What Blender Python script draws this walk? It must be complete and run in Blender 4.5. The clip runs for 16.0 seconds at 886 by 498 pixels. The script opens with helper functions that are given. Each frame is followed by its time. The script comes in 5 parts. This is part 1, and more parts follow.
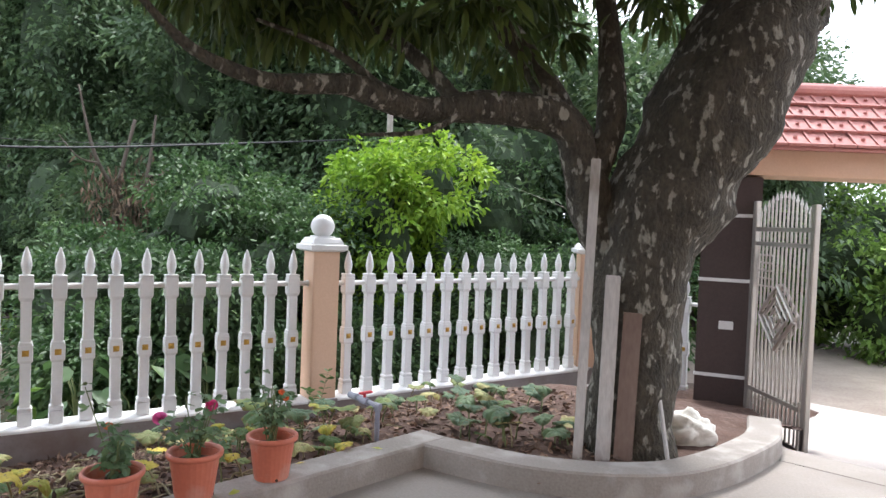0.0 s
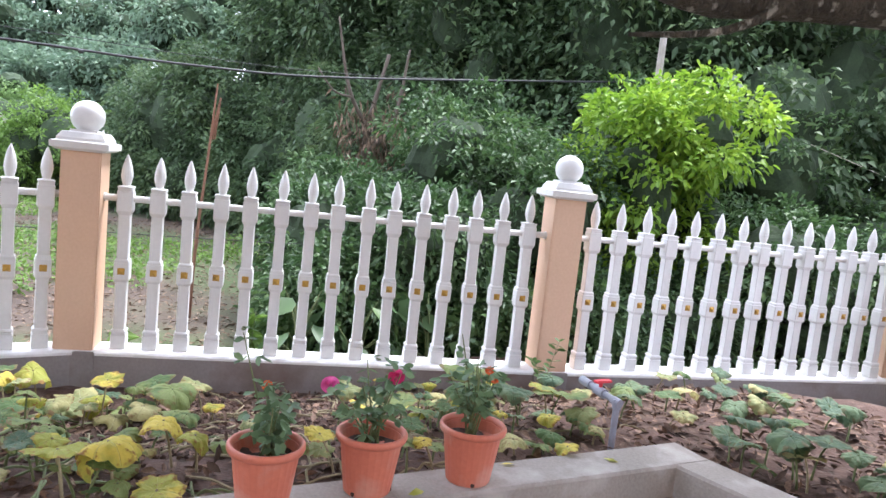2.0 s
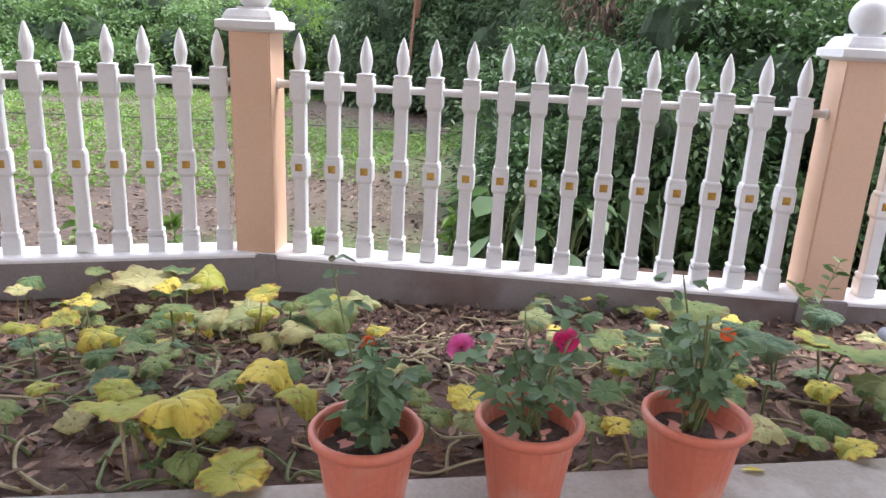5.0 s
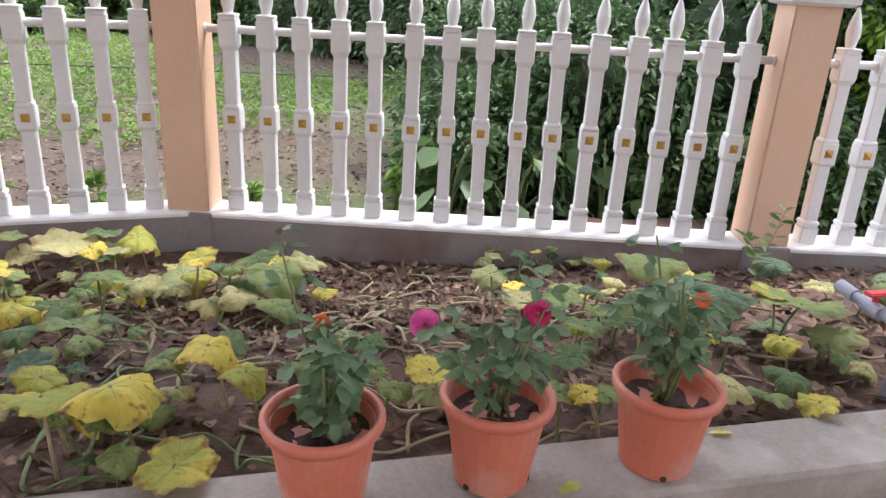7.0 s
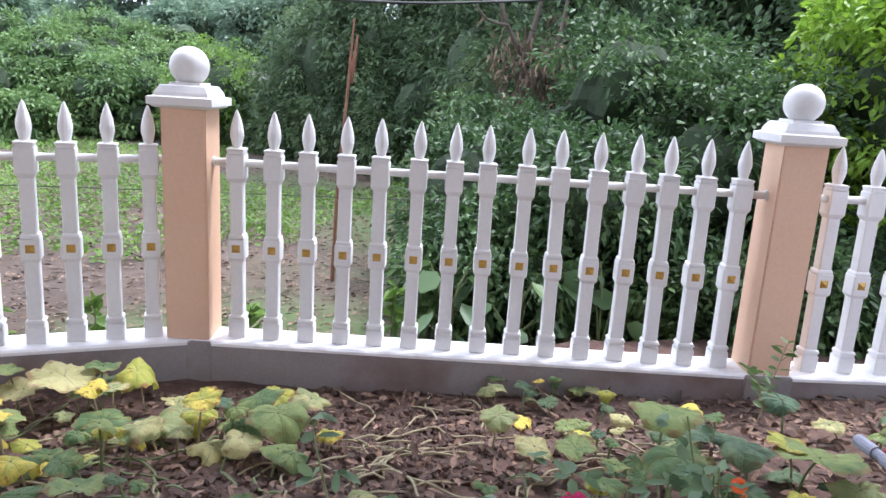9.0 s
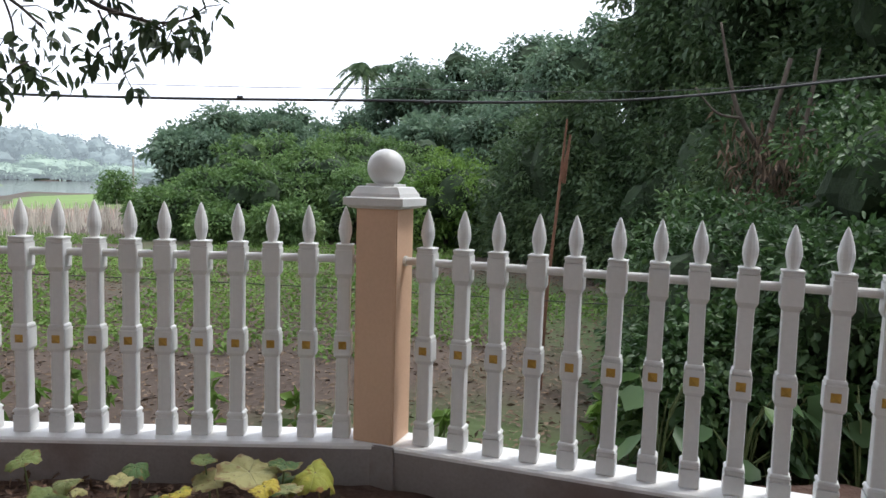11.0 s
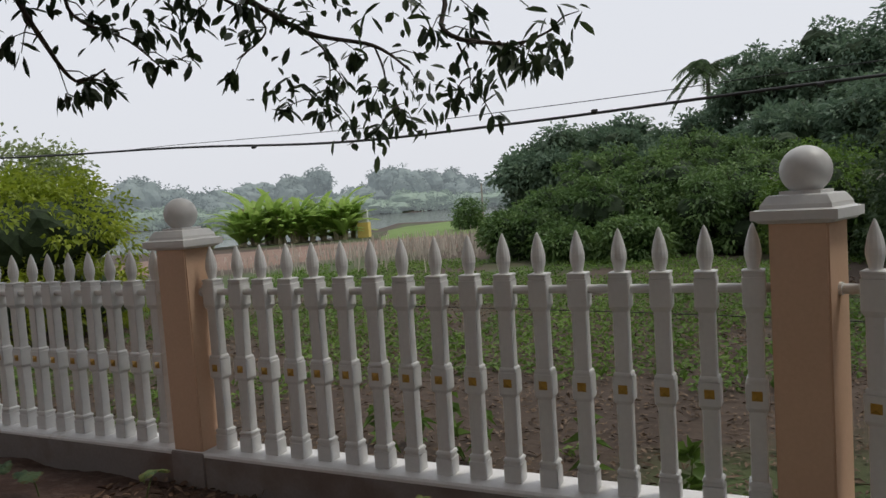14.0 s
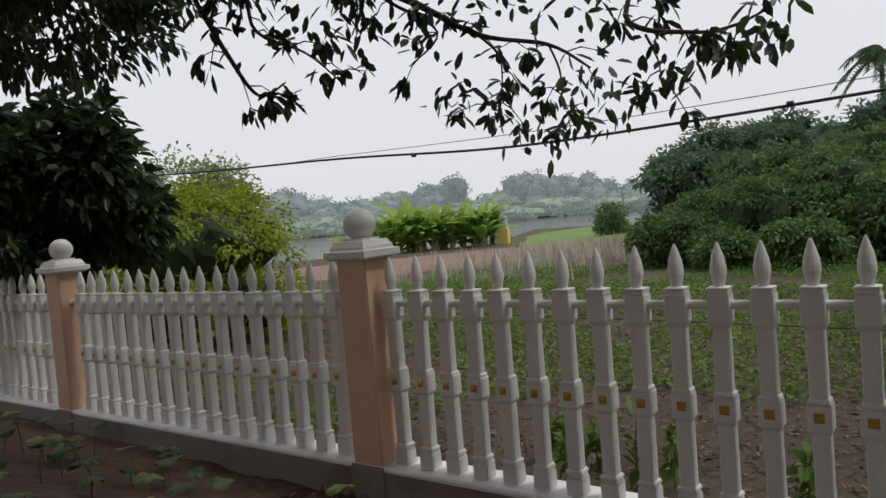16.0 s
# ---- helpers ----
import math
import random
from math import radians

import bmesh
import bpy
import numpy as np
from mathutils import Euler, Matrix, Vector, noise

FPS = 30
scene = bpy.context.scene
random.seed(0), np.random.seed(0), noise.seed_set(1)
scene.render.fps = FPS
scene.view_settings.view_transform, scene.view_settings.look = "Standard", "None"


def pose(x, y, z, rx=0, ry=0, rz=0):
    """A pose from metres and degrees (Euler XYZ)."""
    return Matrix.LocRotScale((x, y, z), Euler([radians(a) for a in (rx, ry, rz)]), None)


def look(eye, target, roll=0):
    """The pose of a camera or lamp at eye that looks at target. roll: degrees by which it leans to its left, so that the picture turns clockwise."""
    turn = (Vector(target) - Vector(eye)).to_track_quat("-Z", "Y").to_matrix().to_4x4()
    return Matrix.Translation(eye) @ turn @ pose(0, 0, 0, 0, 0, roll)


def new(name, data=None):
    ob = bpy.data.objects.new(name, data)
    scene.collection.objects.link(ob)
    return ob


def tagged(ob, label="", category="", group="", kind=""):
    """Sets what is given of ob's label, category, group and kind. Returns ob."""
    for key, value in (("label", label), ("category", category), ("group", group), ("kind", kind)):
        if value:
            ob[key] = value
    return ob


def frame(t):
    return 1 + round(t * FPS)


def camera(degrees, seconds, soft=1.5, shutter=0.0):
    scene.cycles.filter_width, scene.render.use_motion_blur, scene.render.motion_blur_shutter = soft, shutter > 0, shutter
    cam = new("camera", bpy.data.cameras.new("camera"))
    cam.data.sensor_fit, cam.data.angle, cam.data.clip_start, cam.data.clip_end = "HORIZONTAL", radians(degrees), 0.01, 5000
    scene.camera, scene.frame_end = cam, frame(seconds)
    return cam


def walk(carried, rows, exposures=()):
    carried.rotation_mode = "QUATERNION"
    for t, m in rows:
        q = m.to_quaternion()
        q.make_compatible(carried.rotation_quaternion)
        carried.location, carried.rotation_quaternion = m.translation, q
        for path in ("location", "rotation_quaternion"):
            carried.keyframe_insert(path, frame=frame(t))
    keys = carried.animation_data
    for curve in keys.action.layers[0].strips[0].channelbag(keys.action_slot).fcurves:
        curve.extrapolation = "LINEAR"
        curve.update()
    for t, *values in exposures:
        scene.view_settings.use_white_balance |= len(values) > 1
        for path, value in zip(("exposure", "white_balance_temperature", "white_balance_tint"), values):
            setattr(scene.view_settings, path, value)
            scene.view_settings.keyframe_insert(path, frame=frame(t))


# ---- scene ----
cam = camera(63.7, 16.0)
PATH = [
    (0, (0.084, -0.037, 1.468), (-1.283, 1.42, 1.399), 2.2),
    (0.5, (-0.089, 0.161, 1.449), (-1.598, 1.471, 1.361), 3.4),
    (1, (-0.262, 0.34, 1.409), (-1.889, 1.493, 1.26), 3.9),
    (1.5, (-0.491, 0.446, 1.385), (-2.152, 1.541, 1.18), 4.5),
    (2, (-0.715, 0.623, 1.343), (-2.476, 1.54, 1.109), 6.1),
    (2.5, (-0.852, 0.844, 1.297), (-2.695, 1.541, 0.959), 5.5),
    (3, (-1.061, 0.908, 1.343), (-2.898, 1.63, 1.019), 4.7),
    (3.5, (-1.248, 0.962, 1.301), (-3.113, 1.56, 0.898), 2.5),
    (4, (-1.358, 1.077, 1.287), (-3.269, 1.491, 0.864), 3.2),
    (4.2, (-1.413, 1.136, 1.265), (-3.322, 1.469, 0.773), 3.4),
    (6.3, (-1.64, 1.158, 1.21), (-3.478, 1.531, 0.517), 3.4),
    (6.5, (-1.665, 1.15, 1.21), (-3.495, 1.552, 0.509), 3.6),
    (7, (-1.705, 1.132, 1.22), (-3.517, 1.591, 0.508), 3.2),
    (7.5, (-1.711, 1.131, 1.234), (-3.526, 1.648, 0.573), 3.0),
    (8, (-1.711, 1.119, 1.245), (-3.537, 1.665, 0.638), 2.5),
    (8.5, (-1.732, 1.085, 1.263), (-3.572, 1.637, 0.706), 3.0),
    (9, (-1.777, 1.033, 1.397), (-3.659, 1.538, 0.946), 3.5),
    (9.2, (-1.774, 1.034, 1.409), (-3.685, 1.513, 1.068), 3.5),
    (11.3, (-2.117, 1.317, 1.343), (-4.091, 1.076, 1.126), 0.8),
    (11.5, (-2.139, 1.292, 1.346), (-4.105, 1.0, 1.126), 0.3),
    (12, (-2.212, 1.197, 1.363), (-4.172, 0.818, 1.233), 0.2),
    (12.5, (-2.276, 1.093, 1.378), (-4.212, 0.601, 1.28), -0.5),
    (13, (-2.401, 1.029, 1.381), (-4.28, 0.353, 1.283), -2.2),
    (13.5, (-2.521, 0.982, 1.379), (-4.315, 0.104, 1.268), -3.6),
    (14, (-2.57, 0.906, 1.384), (-4.28, -0.122, 1.247), -3.9),
    (14.5, (-2.571, 0.784, 1.394), (-4.231, -0.33, 1.309), -3.0),
    (15, (-2.571, 0.653, 1.391), (-4.178, -0.529, 1.254), -3.3),
    (15.5, (-2.555, 0.563, 1.398), (-4.102, -0.698, 1.289), -4.1),
    (16, (-2.603, 0.503, 1.414), (-4.094, -0.826, 1.323), -4.9),
]
walk(cam, [(t, look(eye, target, roll)) for t, eye, target, roll in PATH],
     exposures=((0, 1.85, 5950, 11), (1.0, 2.2, 5850, 13), (2.0, 2.28, 5750, 15), (3.0, 2.18, 5750, 16), (4.2, 2.1, 5800, 17), (6.5, 2.02, 6100, 17), (8.0, 1.97, 6050, 16), (9.2, 2.05, 5600, 17), (11.3, 0.6, 6100, 10), (12.5, 0.02, 6350, 10), (14.0, -0.3, 6450, 10), (16.0, -0.3, 6550, 10)))

# ---------------------------------------------------------------- light
SKY_STRENGTH = 0.10
world = bpy.data.worlds.new("overcast_sky")
scene.world = world
world.use_nodes = True
wn, wl = world.node_tree.nodes, world.node_tree.links
sky = wn.new("ShaderNodeTexSky")
sky.sky_type, sky.sun_disc = "NISHITA", False
sky.sun_elevation, sky.sun_rotation = radians(60), radians(-30)
sky.air_density, sky.dust_density, sky.ozone_density = 1.2, 6.0, 1.0
dim = wn.new("ShaderNodeMix")
dim.data_type, dim.blend_type = "RGBA", "MIX"
dim.inputs[0].default_value = 0.88
wl.new(sky.outputs["Color"], dim.inputs[6])
dim.inputs[7].default_value = (10.2, 10.4, 11.0, 1)
wl.new(dim.outputs[2], wn["Background"].inputs["Color"])
wn["Background"].inputs["Strength"].default_value = SKY_STRENGTH

sun_data = bpy.data.lights.new("sun", "SUN")
sun_data.energy, sun_data.angle, sun_data.color = 1.6, radians(14), (1.0, 0.95, 0.86)
sun = new("sun", sun_data)
sun.matrix_world = look((-4, 7, 14), (0, 0, 0))


# ---------------------------------------------------------------- materials
def nodes_of(name):
    m = bpy.data.materials.new(name)
    m.use_nodes = True
    return m, m.node_tree.nodes, m.node_tree.links, m.node_tree.nodes["Principled BSDF"]


def surface(name, a, b, rough=0.7, scale=6.0, fine=60.0, bump=0.15, metal=0.0, spots=None, spot_scale=2.5, island=0.0, stretch=(1, 1, 1), spot_at=(0.52, 0.68), obj_var=0.0, depth=0.02):
    """Two-scale noise between colours a and b, optional stains of a third colour, and fine relief."""
    m, n, l, p = nodes_of(name)
    geo = n.new("ShaderNodeTexCoord")
    mp = n.new("ShaderNodeMapping")
    mp.inputs["Scale"].default_value = stretch
    l.new(geo.outputs["Object"], mp.inputs["Vector"])
    big, small = n.new("ShaderNodeTexNoise"), n.new("ShaderNodeTexNoise")
    big.inputs["Scale"].default_value, big.inputs["Detail"].default_value = scale, 5
    small.inputs["Scale"].default_value, small.inputs["Detail"].default_value = fine, 4
    for t in (big, small):
        l.new(mp.outputs["Vector"], t.inputs["Vector"])
    add = n.new("ShaderNodeMath")
    add.operation = "MULTIPLY_ADD"
    add.inputs[1].default_value = 0.45
    l.new(small.outputs["Fac"], add.inputs[0])
    half = n.new("ShaderNodeMath")
    half.operation = "MULTIPLY"
    half.inputs[1].default_value = 0.55
    l.new(big.outputs["Fac"], half.inputs[0])
    l.new(half.outputs[0], add.inputs[2])
    ramp = n.new("ShaderNodeValToRGB")
    ramp.color_ramp.elements[0].position, ramp.color_ramp.elements[1].position = 0.32, 0.68
    ramp.color_ramp.elements[0].color, ramp.color_ramp.elements[1].color = (*a, 1), (*b, 1)
    l.new(add.outputs[0], ramp.inputs["Fac"])
    colour = ramp.outputs["Color"]
    if spots:
        st = n.new("ShaderNodeTexNoise")
        st.inputs["Scale"].default_value, st.inputs["Detail"].default_value = spot_scale, 7
        l.new(mp.outputs["Vector"], st.inputs["Vector"])
        sr = n.new("ShaderNodeValToRGB")
        sr.color_ramp.elements[0].position, sr.color_ramp.elements[1].position = spot_at
        l.new(st.outputs["Fac"], sr.inputs["Fac"])
        mix = n.new("ShaderNodeMix")
        mix.data_type = "RGBA"
        l.new(sr.outputs["Color"], mix.inputs[0])
        l.new(colour, mix.inputs[6])
        mix.inputs[7].default_value = (*spots, 1)
        colour = mix.outputs[2]
    if island or obj_var:
        src = n.new("ShaderNodeNewGeometry").outputs["Random Per Island"] if island else n.new("ShaderNodeObjectInfo").outputs["Random"]
        amount = island or obj_var
        hsv = n.new("ShaderNodeHueSaturation")
        mr = n.new("ShaderNodeMapRange")
        mr.inputs["To Min"].default_value, mr.inputs["To Max"].default_value = 1 - amount, 1 + amount
        l.new(src, mr.inputs["Value"])
        l.new(mr.outputs[0], hsv.inputs["Value"])
        l.new(colour, hsv.inputs["Color"])
        colour = hsv.outputs["Color"]
    l.new(colour, p.inputs["Base Color"])
    p.inputs["Roughness"].default_value, p.inputs["Metallic"].default_value = rough, metal
    if bump:
        bp = n.new("ShaderNodeBump")
        bp.inputs["Strength"].default_value, bp.inputs["Distance"].default_value = bump, depth
        l.new(add.outputs[0], bp.inputs["Height"])
        l.new(bp.outputs["Normal"], p.inputs["Normal"])
    return m


def foliage(name, dark, mid, light, rough=0.5, through_light=0.3, haze_glow=0.0):
    """Leaves: a colour for each leaf, drawn from three, part of the light passing through."""
    m, n, l, p = nodes_of(name)
    rnd = n.new("ShaderNodeNewGeometry").outputs["Random Per Island"]
    ramp = n.new("ShaderNodeValToRGB")
    e = ramp.color_ramp.elements
    e[0].color, e[1].color = (*dark, 1), (*light, 1)
    k = e.new(0.55)
    k.color = (*mid, 1)
    tc = n.new("ShaderNodeTexCoord")
    ns = n.new("ShaderNodeTexNoise")
    ns.inputs["Scale"].default_value, ns.inputs["Detail"].default_value = (0.9, 3)
    l.new(tc.outputs["Object"], ns.inputs["Vector"])
    mx = n.new("ShaderNodeMath")
    mx.operation = "MULTIPLY_ADD"
    mx.inputs[1].default_value = 0.5
    mx2 = n.new("ShaderNodeMath")
    mx2.operation = "MULTIPLY_ADD"
    mx2.inputs[1].default_value, mx2.inputs[2].default_value = 1.5, -0.5
    l.new(ns.outputs["Fac"], mx2.inputs[0])
    l.new(rnd, mx.inputs[0])
    l.new(mx2.outputs[0], mx.inputs[2])
    l.new(mx.outputs[0], ramp.inputs["Fac"])
    colour = ramp.outputs["Color"]
    l.new(colour, p.inputs["Base Color"])
    p.inputs["Roughness"].default_value = rough
    p.inputs["Specular IOR Level"].default_value = 0.35
    tr = n.new("ShaderNodeBsdfTranslucent")
    l.new(colour, tr.inputs["Color"])
    ms = n.new("ShaderNodeMixShader")
    ms.inputs[0].default_value = through_light
    l.new(p.outputs[0], ms.inputs[1])
    l.new(tr.outputs[0], ms.inputs[2])
    out = n["Material Output"]
    # Faint bluish emission imitates haze over distant leaves.
    if haze_glow:
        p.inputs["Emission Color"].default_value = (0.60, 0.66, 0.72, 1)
        p.inputs["Emission Strength"].default_value = haze_glow
    l.new(ms.outputs[0], out.inputs["Surface"])
    return m


WHITE = surface("white_paint", (0.64, 0.64, 0.63), (0.72, 0.72, 0.71), 0.42, 3, 40, 0.05, spots=(0.52, 0.51, 0.48), spot_scale=5, spot_at=(0.60, 0.80))
COPING = surface("coping_paint", (0.72, 0.71, 0.70), (0.82, 0.81, 0.80), 0.5, 3, 50, 0.08, spots=(0.45, 0.42, 0.38), spot_scale=4, spot_at=(0.60, 0.80))
PEACH = surface("peach_paint", (0.60, 0.40, 0.27), (0.67, 0.46, 0.32), 0.6, 2, 50, 0.06, spots=(0.50, 0.36, 0.26), spot_scale=2, spot_at=(0.55, 0.8))
RENDERED = surface("grey_wall_paint", (0.22, 0.195, 0.19), (0.29, 0.26, 0.25), 0.75, 2, 50, 0.15, spots=(0.17, 0.12, 0.10), spot_scale=1.6)
GOLD = surface("gold_paint", (0.40, 0.23, 0.04), (0.52, 0.32, 0.06), 0.4, 20, 90, 0.05, metal=0.35)
CONCRETE = surface("concrete", (0.22, 0.195, 0.17), (0.32, 0.285, 0.255), 0.85, 2.5, 70, 0.25, spots=(0.38, 0.35, 0.32), spot_scale=5)
COURT = surface("courtyard_concrete", (0.225, 0.195, 0.17), (0.31, 0.275, 0.245), 0.8, 1.2, 60, 0.2, spots=(0.20, 0.17, 0.145), spot_scale=0.8)
SOIL = surface("soil", (0.05, 0.026, 0.018), (0.11, 0.06, 0.043), 0.95, 5, 45, 1.0, spots=(0.125, 0.08, 0.06), spot_scale=14)
CLOD = surface("soil_clods", (0.055, 0.032, 0.024), (0.125, 0.075, 0.058), 0.95, 30, 120, 0.6, island=0.35)
FIELD = surface("field_soil", (0.045, 0.030, 0.021), (0.09, 0.063, 0.045), 0.95, 0.9, 14, 0.9, spots=(0.06, 0.085, 0.025), spot_scale=0.16, spot_at=(0.50, 0.60))
BARK = surface("bark", (0.022, 0.020, 0.014), (0.085, 0.072, 0.052), 0.95, 11, 55, 1.0, spots=(0.24, 0.23, 0.19), spot_scale=17, stretch=(1, 1, 0.5), spot_at=(0.565, 0.63), depth=0.06)
DARK_BARK = surface("dark_bark", (0.025, 0.020, 0.016), (0.07, 0.055, 0.042), 0.95, 12, 70, 0.9, stretch=(1, 1, 0.5))
TERRACOTTA = surface("terracotta_plastic", (0.44, 0.125, 0.075), (0.54, 0.17, 0.10), 0.5, 4, 60, 0.05, spots=(0.50, 0.24, 0.18), spot_scale=7)
POT_SOIL = surface("potting_soil", (0.035, 0.022, 0.018), (0.09, 0.055, 0.042), 0.95, 25, 120, 0.9)
WEATHERED = surface("weathered_white_timber", (0.36, 0.34, 0.32), (0.55, 0.53, 0.50), 0.85, 6, 60, 0.3, spots=(0.20, 0.17, 0.14), spot_scale=8, stretch=(1, 1, 0.25))
BOARD = surface("brown_board", (0.15, 0.10, 0.08), (0.22, 0.16, 0.13), 0.8, 6, 50, 0.2, stretch=(1, 1, 0.3))
PIER = surface("dark_brown_paint", (0.040, 0.026, 0.024), (0.060, 0.040, 0.036), 0.55, 2, 50, 0.06)
STEEL = surface("stainless_steel", (0.36, 0.33, 0.29), (0.48, 0.45, 0.41), 0.32, 3, 90, 0.03, metal=0.75)
TILE = surface("red_roof_tile", (0.38, 0.145, 0.125), (0.48, 0.215, 0.185), 0.65, 6, 60, 0.15, obj_var=0.14)
PVC = surface("grey_pvc", (0.22, 0.23, 0.29), (0.29, 0.30, 0.36), 0.45, 6, 60, 0.04)
RED = surface("red_plastic", (0.55, 0.03, 0.05), (0.65, 0.05, 0.07), 0.4, 8, 60, 0.03)
CABLE = surface("black_cable", (0.015, 0.015, 0.016), (0.03, 0.03, 0.03), 0.6, 8, 60, 0.03)
RUSTY = surface("rusty_pole", (0.16, 0.075, 0.045), (0.26, 0.13, 0.08), 0.8, 8, 60, 0.2)
STRAW = surface("dry_stalks", (0.36, 0.32, 0.27), (0.55, 0.50, 0.43), 0.9, 8, 60, 0.1, island=0.3)
FIELD_LITTER = surface("field_litter", (0.085, 0.055, 0.035), (0.19, 0.135, 0.09), 0.9, 30, 120, 0.2, island=0.45)
DEAD_LEAF = surface("dead_leaves", (0.075, 0.042, 0.028), (0.22, 0.14, 0.095), 0.85, 30, 120, 0.2, island=0.65)
SACK = surface("white_sack", (0.55, 0.53, 0.48), (0.66, 0.64, 0.58), 0.8, 5, 60, 0.3)
YELLOW = surface("yellow_paint", (0.62, 0.45, 0.10), (0.72, 0.55, 0.16), 0.6, 3, 40, 0.05)
PINK = surface("pink_petal", (0.62, 0.06, 0.30), (0.80, 0.20, 0.48), 0.55, 30, 120, 0.05)
MAGENTA = surface("magenta_petal", (0.62, 0.02, 0.16), (0.78, 0.06, 0.26), 0.55, 30, 120, 0.05)
ORANGE = surface("orange_petal", (0.75, 0.12, 0.03), (0.85, 0.22, 0.06), 0.55, 30, 120, 0.05)
STEM = surface("green_stem", (0.09, 0.13, 0.04), (0.17, 0.20, 0.08), 0.6, 12, 60, 0.1)
DRY_STEM = surface("dry_stem", (0.22, 0.18, 0.10), (0.34, 0.30, 0.18), 0.8, 12, 60, 0.1)
# Paler concrete standing in for sunlight on the driveway's outer end.
SUNNY_CONCRETE = surface("sunny_concrete", (0.42, 0.37, 0.34), (0.54, 0.49, 0.45), 0.9, 1.5, 50, 0.2)
DIRT = surface("roadside_dirt", (0.20, 0.16, 0.135), (0.31, 0.26, 0.22), 0.95, 3, 30, 0.6)
TIN = surface("old_roof", (0.085, 0.075, 0.070), (0.15, 0.135, 0.125), 0.8, 3, 40, 0.2)

L_FOREST = foliage("forest_leaves", (0.040, 0.072, 0.034), (0.075, 0.122, 0.052), (0.135, 0.19, 0.075), through_light=0.35)
# Leaf green lightened and blued to paint haze on trees farther off.
L_MID = foliage("mid_haze_leaves", (0.085, 0.140, 0.095), (0.135, 0.205, 0.130), (0.20, 0.28, 0.165), through_light=0.4)
L_LOW = foliage("field_bush_leaves", (0.060, 0.115, 0.038), (0.115, 0.195, 0.060), (0.21, 0.31, 0.10), through_light=0.35)
L_BAMBOO = foliage("bamboo_leaves", (0.17, 0.22, 0.09), (0.25, 0.31, 0.13), (0.34, 0.40, 0.18), through_light=0.4)
L_HEDGE = foliage("hedge_leaves", (0.030, 0.065, 0.022), (0.065, 0.125, 0.042), (0.14, 0.22, 0.07), through_light=0.3)
# Very dark green for crown cores, painting the shade seen between leaves.
L_CROWN_SHADE = surface("crown_shade", (0.014, 0.026, 0.011), (0.035, 0.058, 0.022), 0.95, 4, 30, 0.8)
# Yellow-green shrub leaves, brightened so the colour itself carries sunlight.
L_SUNLIT = foliage("sunlit_leaves", (0.09, 0.18, 0.018), (0.20, 0.34, 0.03), (0.36, 0.50, 0.05), through_light=0.4)
L_MANGO = foliage("dark_leaves", (0.020, 0.034, 0.018), (0.036, 0.058, 0.026), (0.075, 0.11, 0.04), 0.4, 0.3)
L_CANOPY = foliage("canopy_leaves", (0.028, 0.046, 0.016), (0.060, 0.090, 0.024), (0.13, 0.17, 0.042), 0.45, 0.35)
# Distance haze painted in: greyed, pale leaf colours plus a faint emission.
L_FAR = foliage("far_haze_leaves", (0.15, 0.19, 0.18), (0.17, 0.21, 0.195), (0.19, 0.235, 0.21), 0.9, 0.1, haze_glow=0.22)
L_SHORE = foliage("shore_haze_leaves", (0.19, 0.25, 0.19), (0.22, 0.29, 0.21), (0.25, 0.33, 0.23), 0.9, 0.1, haze_glow=0.22)
L_BANANA = foliage("banana_leaves", (0.24, 0.38, 0.08), (0.36, 0.50, 0.13), (0.50, 0.60, 0.22), 0.5, 0.5)
L_WEED = foliage("weed_leaves", (0.07, 0.135, 0.025), (0.13, 0.225, 0.04), (0.21, 0.32, 0.07), 0.6, 0.35)
L_ROSE = foliage("rose_leaves", (0.09, 0.155, 0.08), (0.16, 0.25, 0.125), (0.26, 0.36, 0.17), 0.45, 0.35)


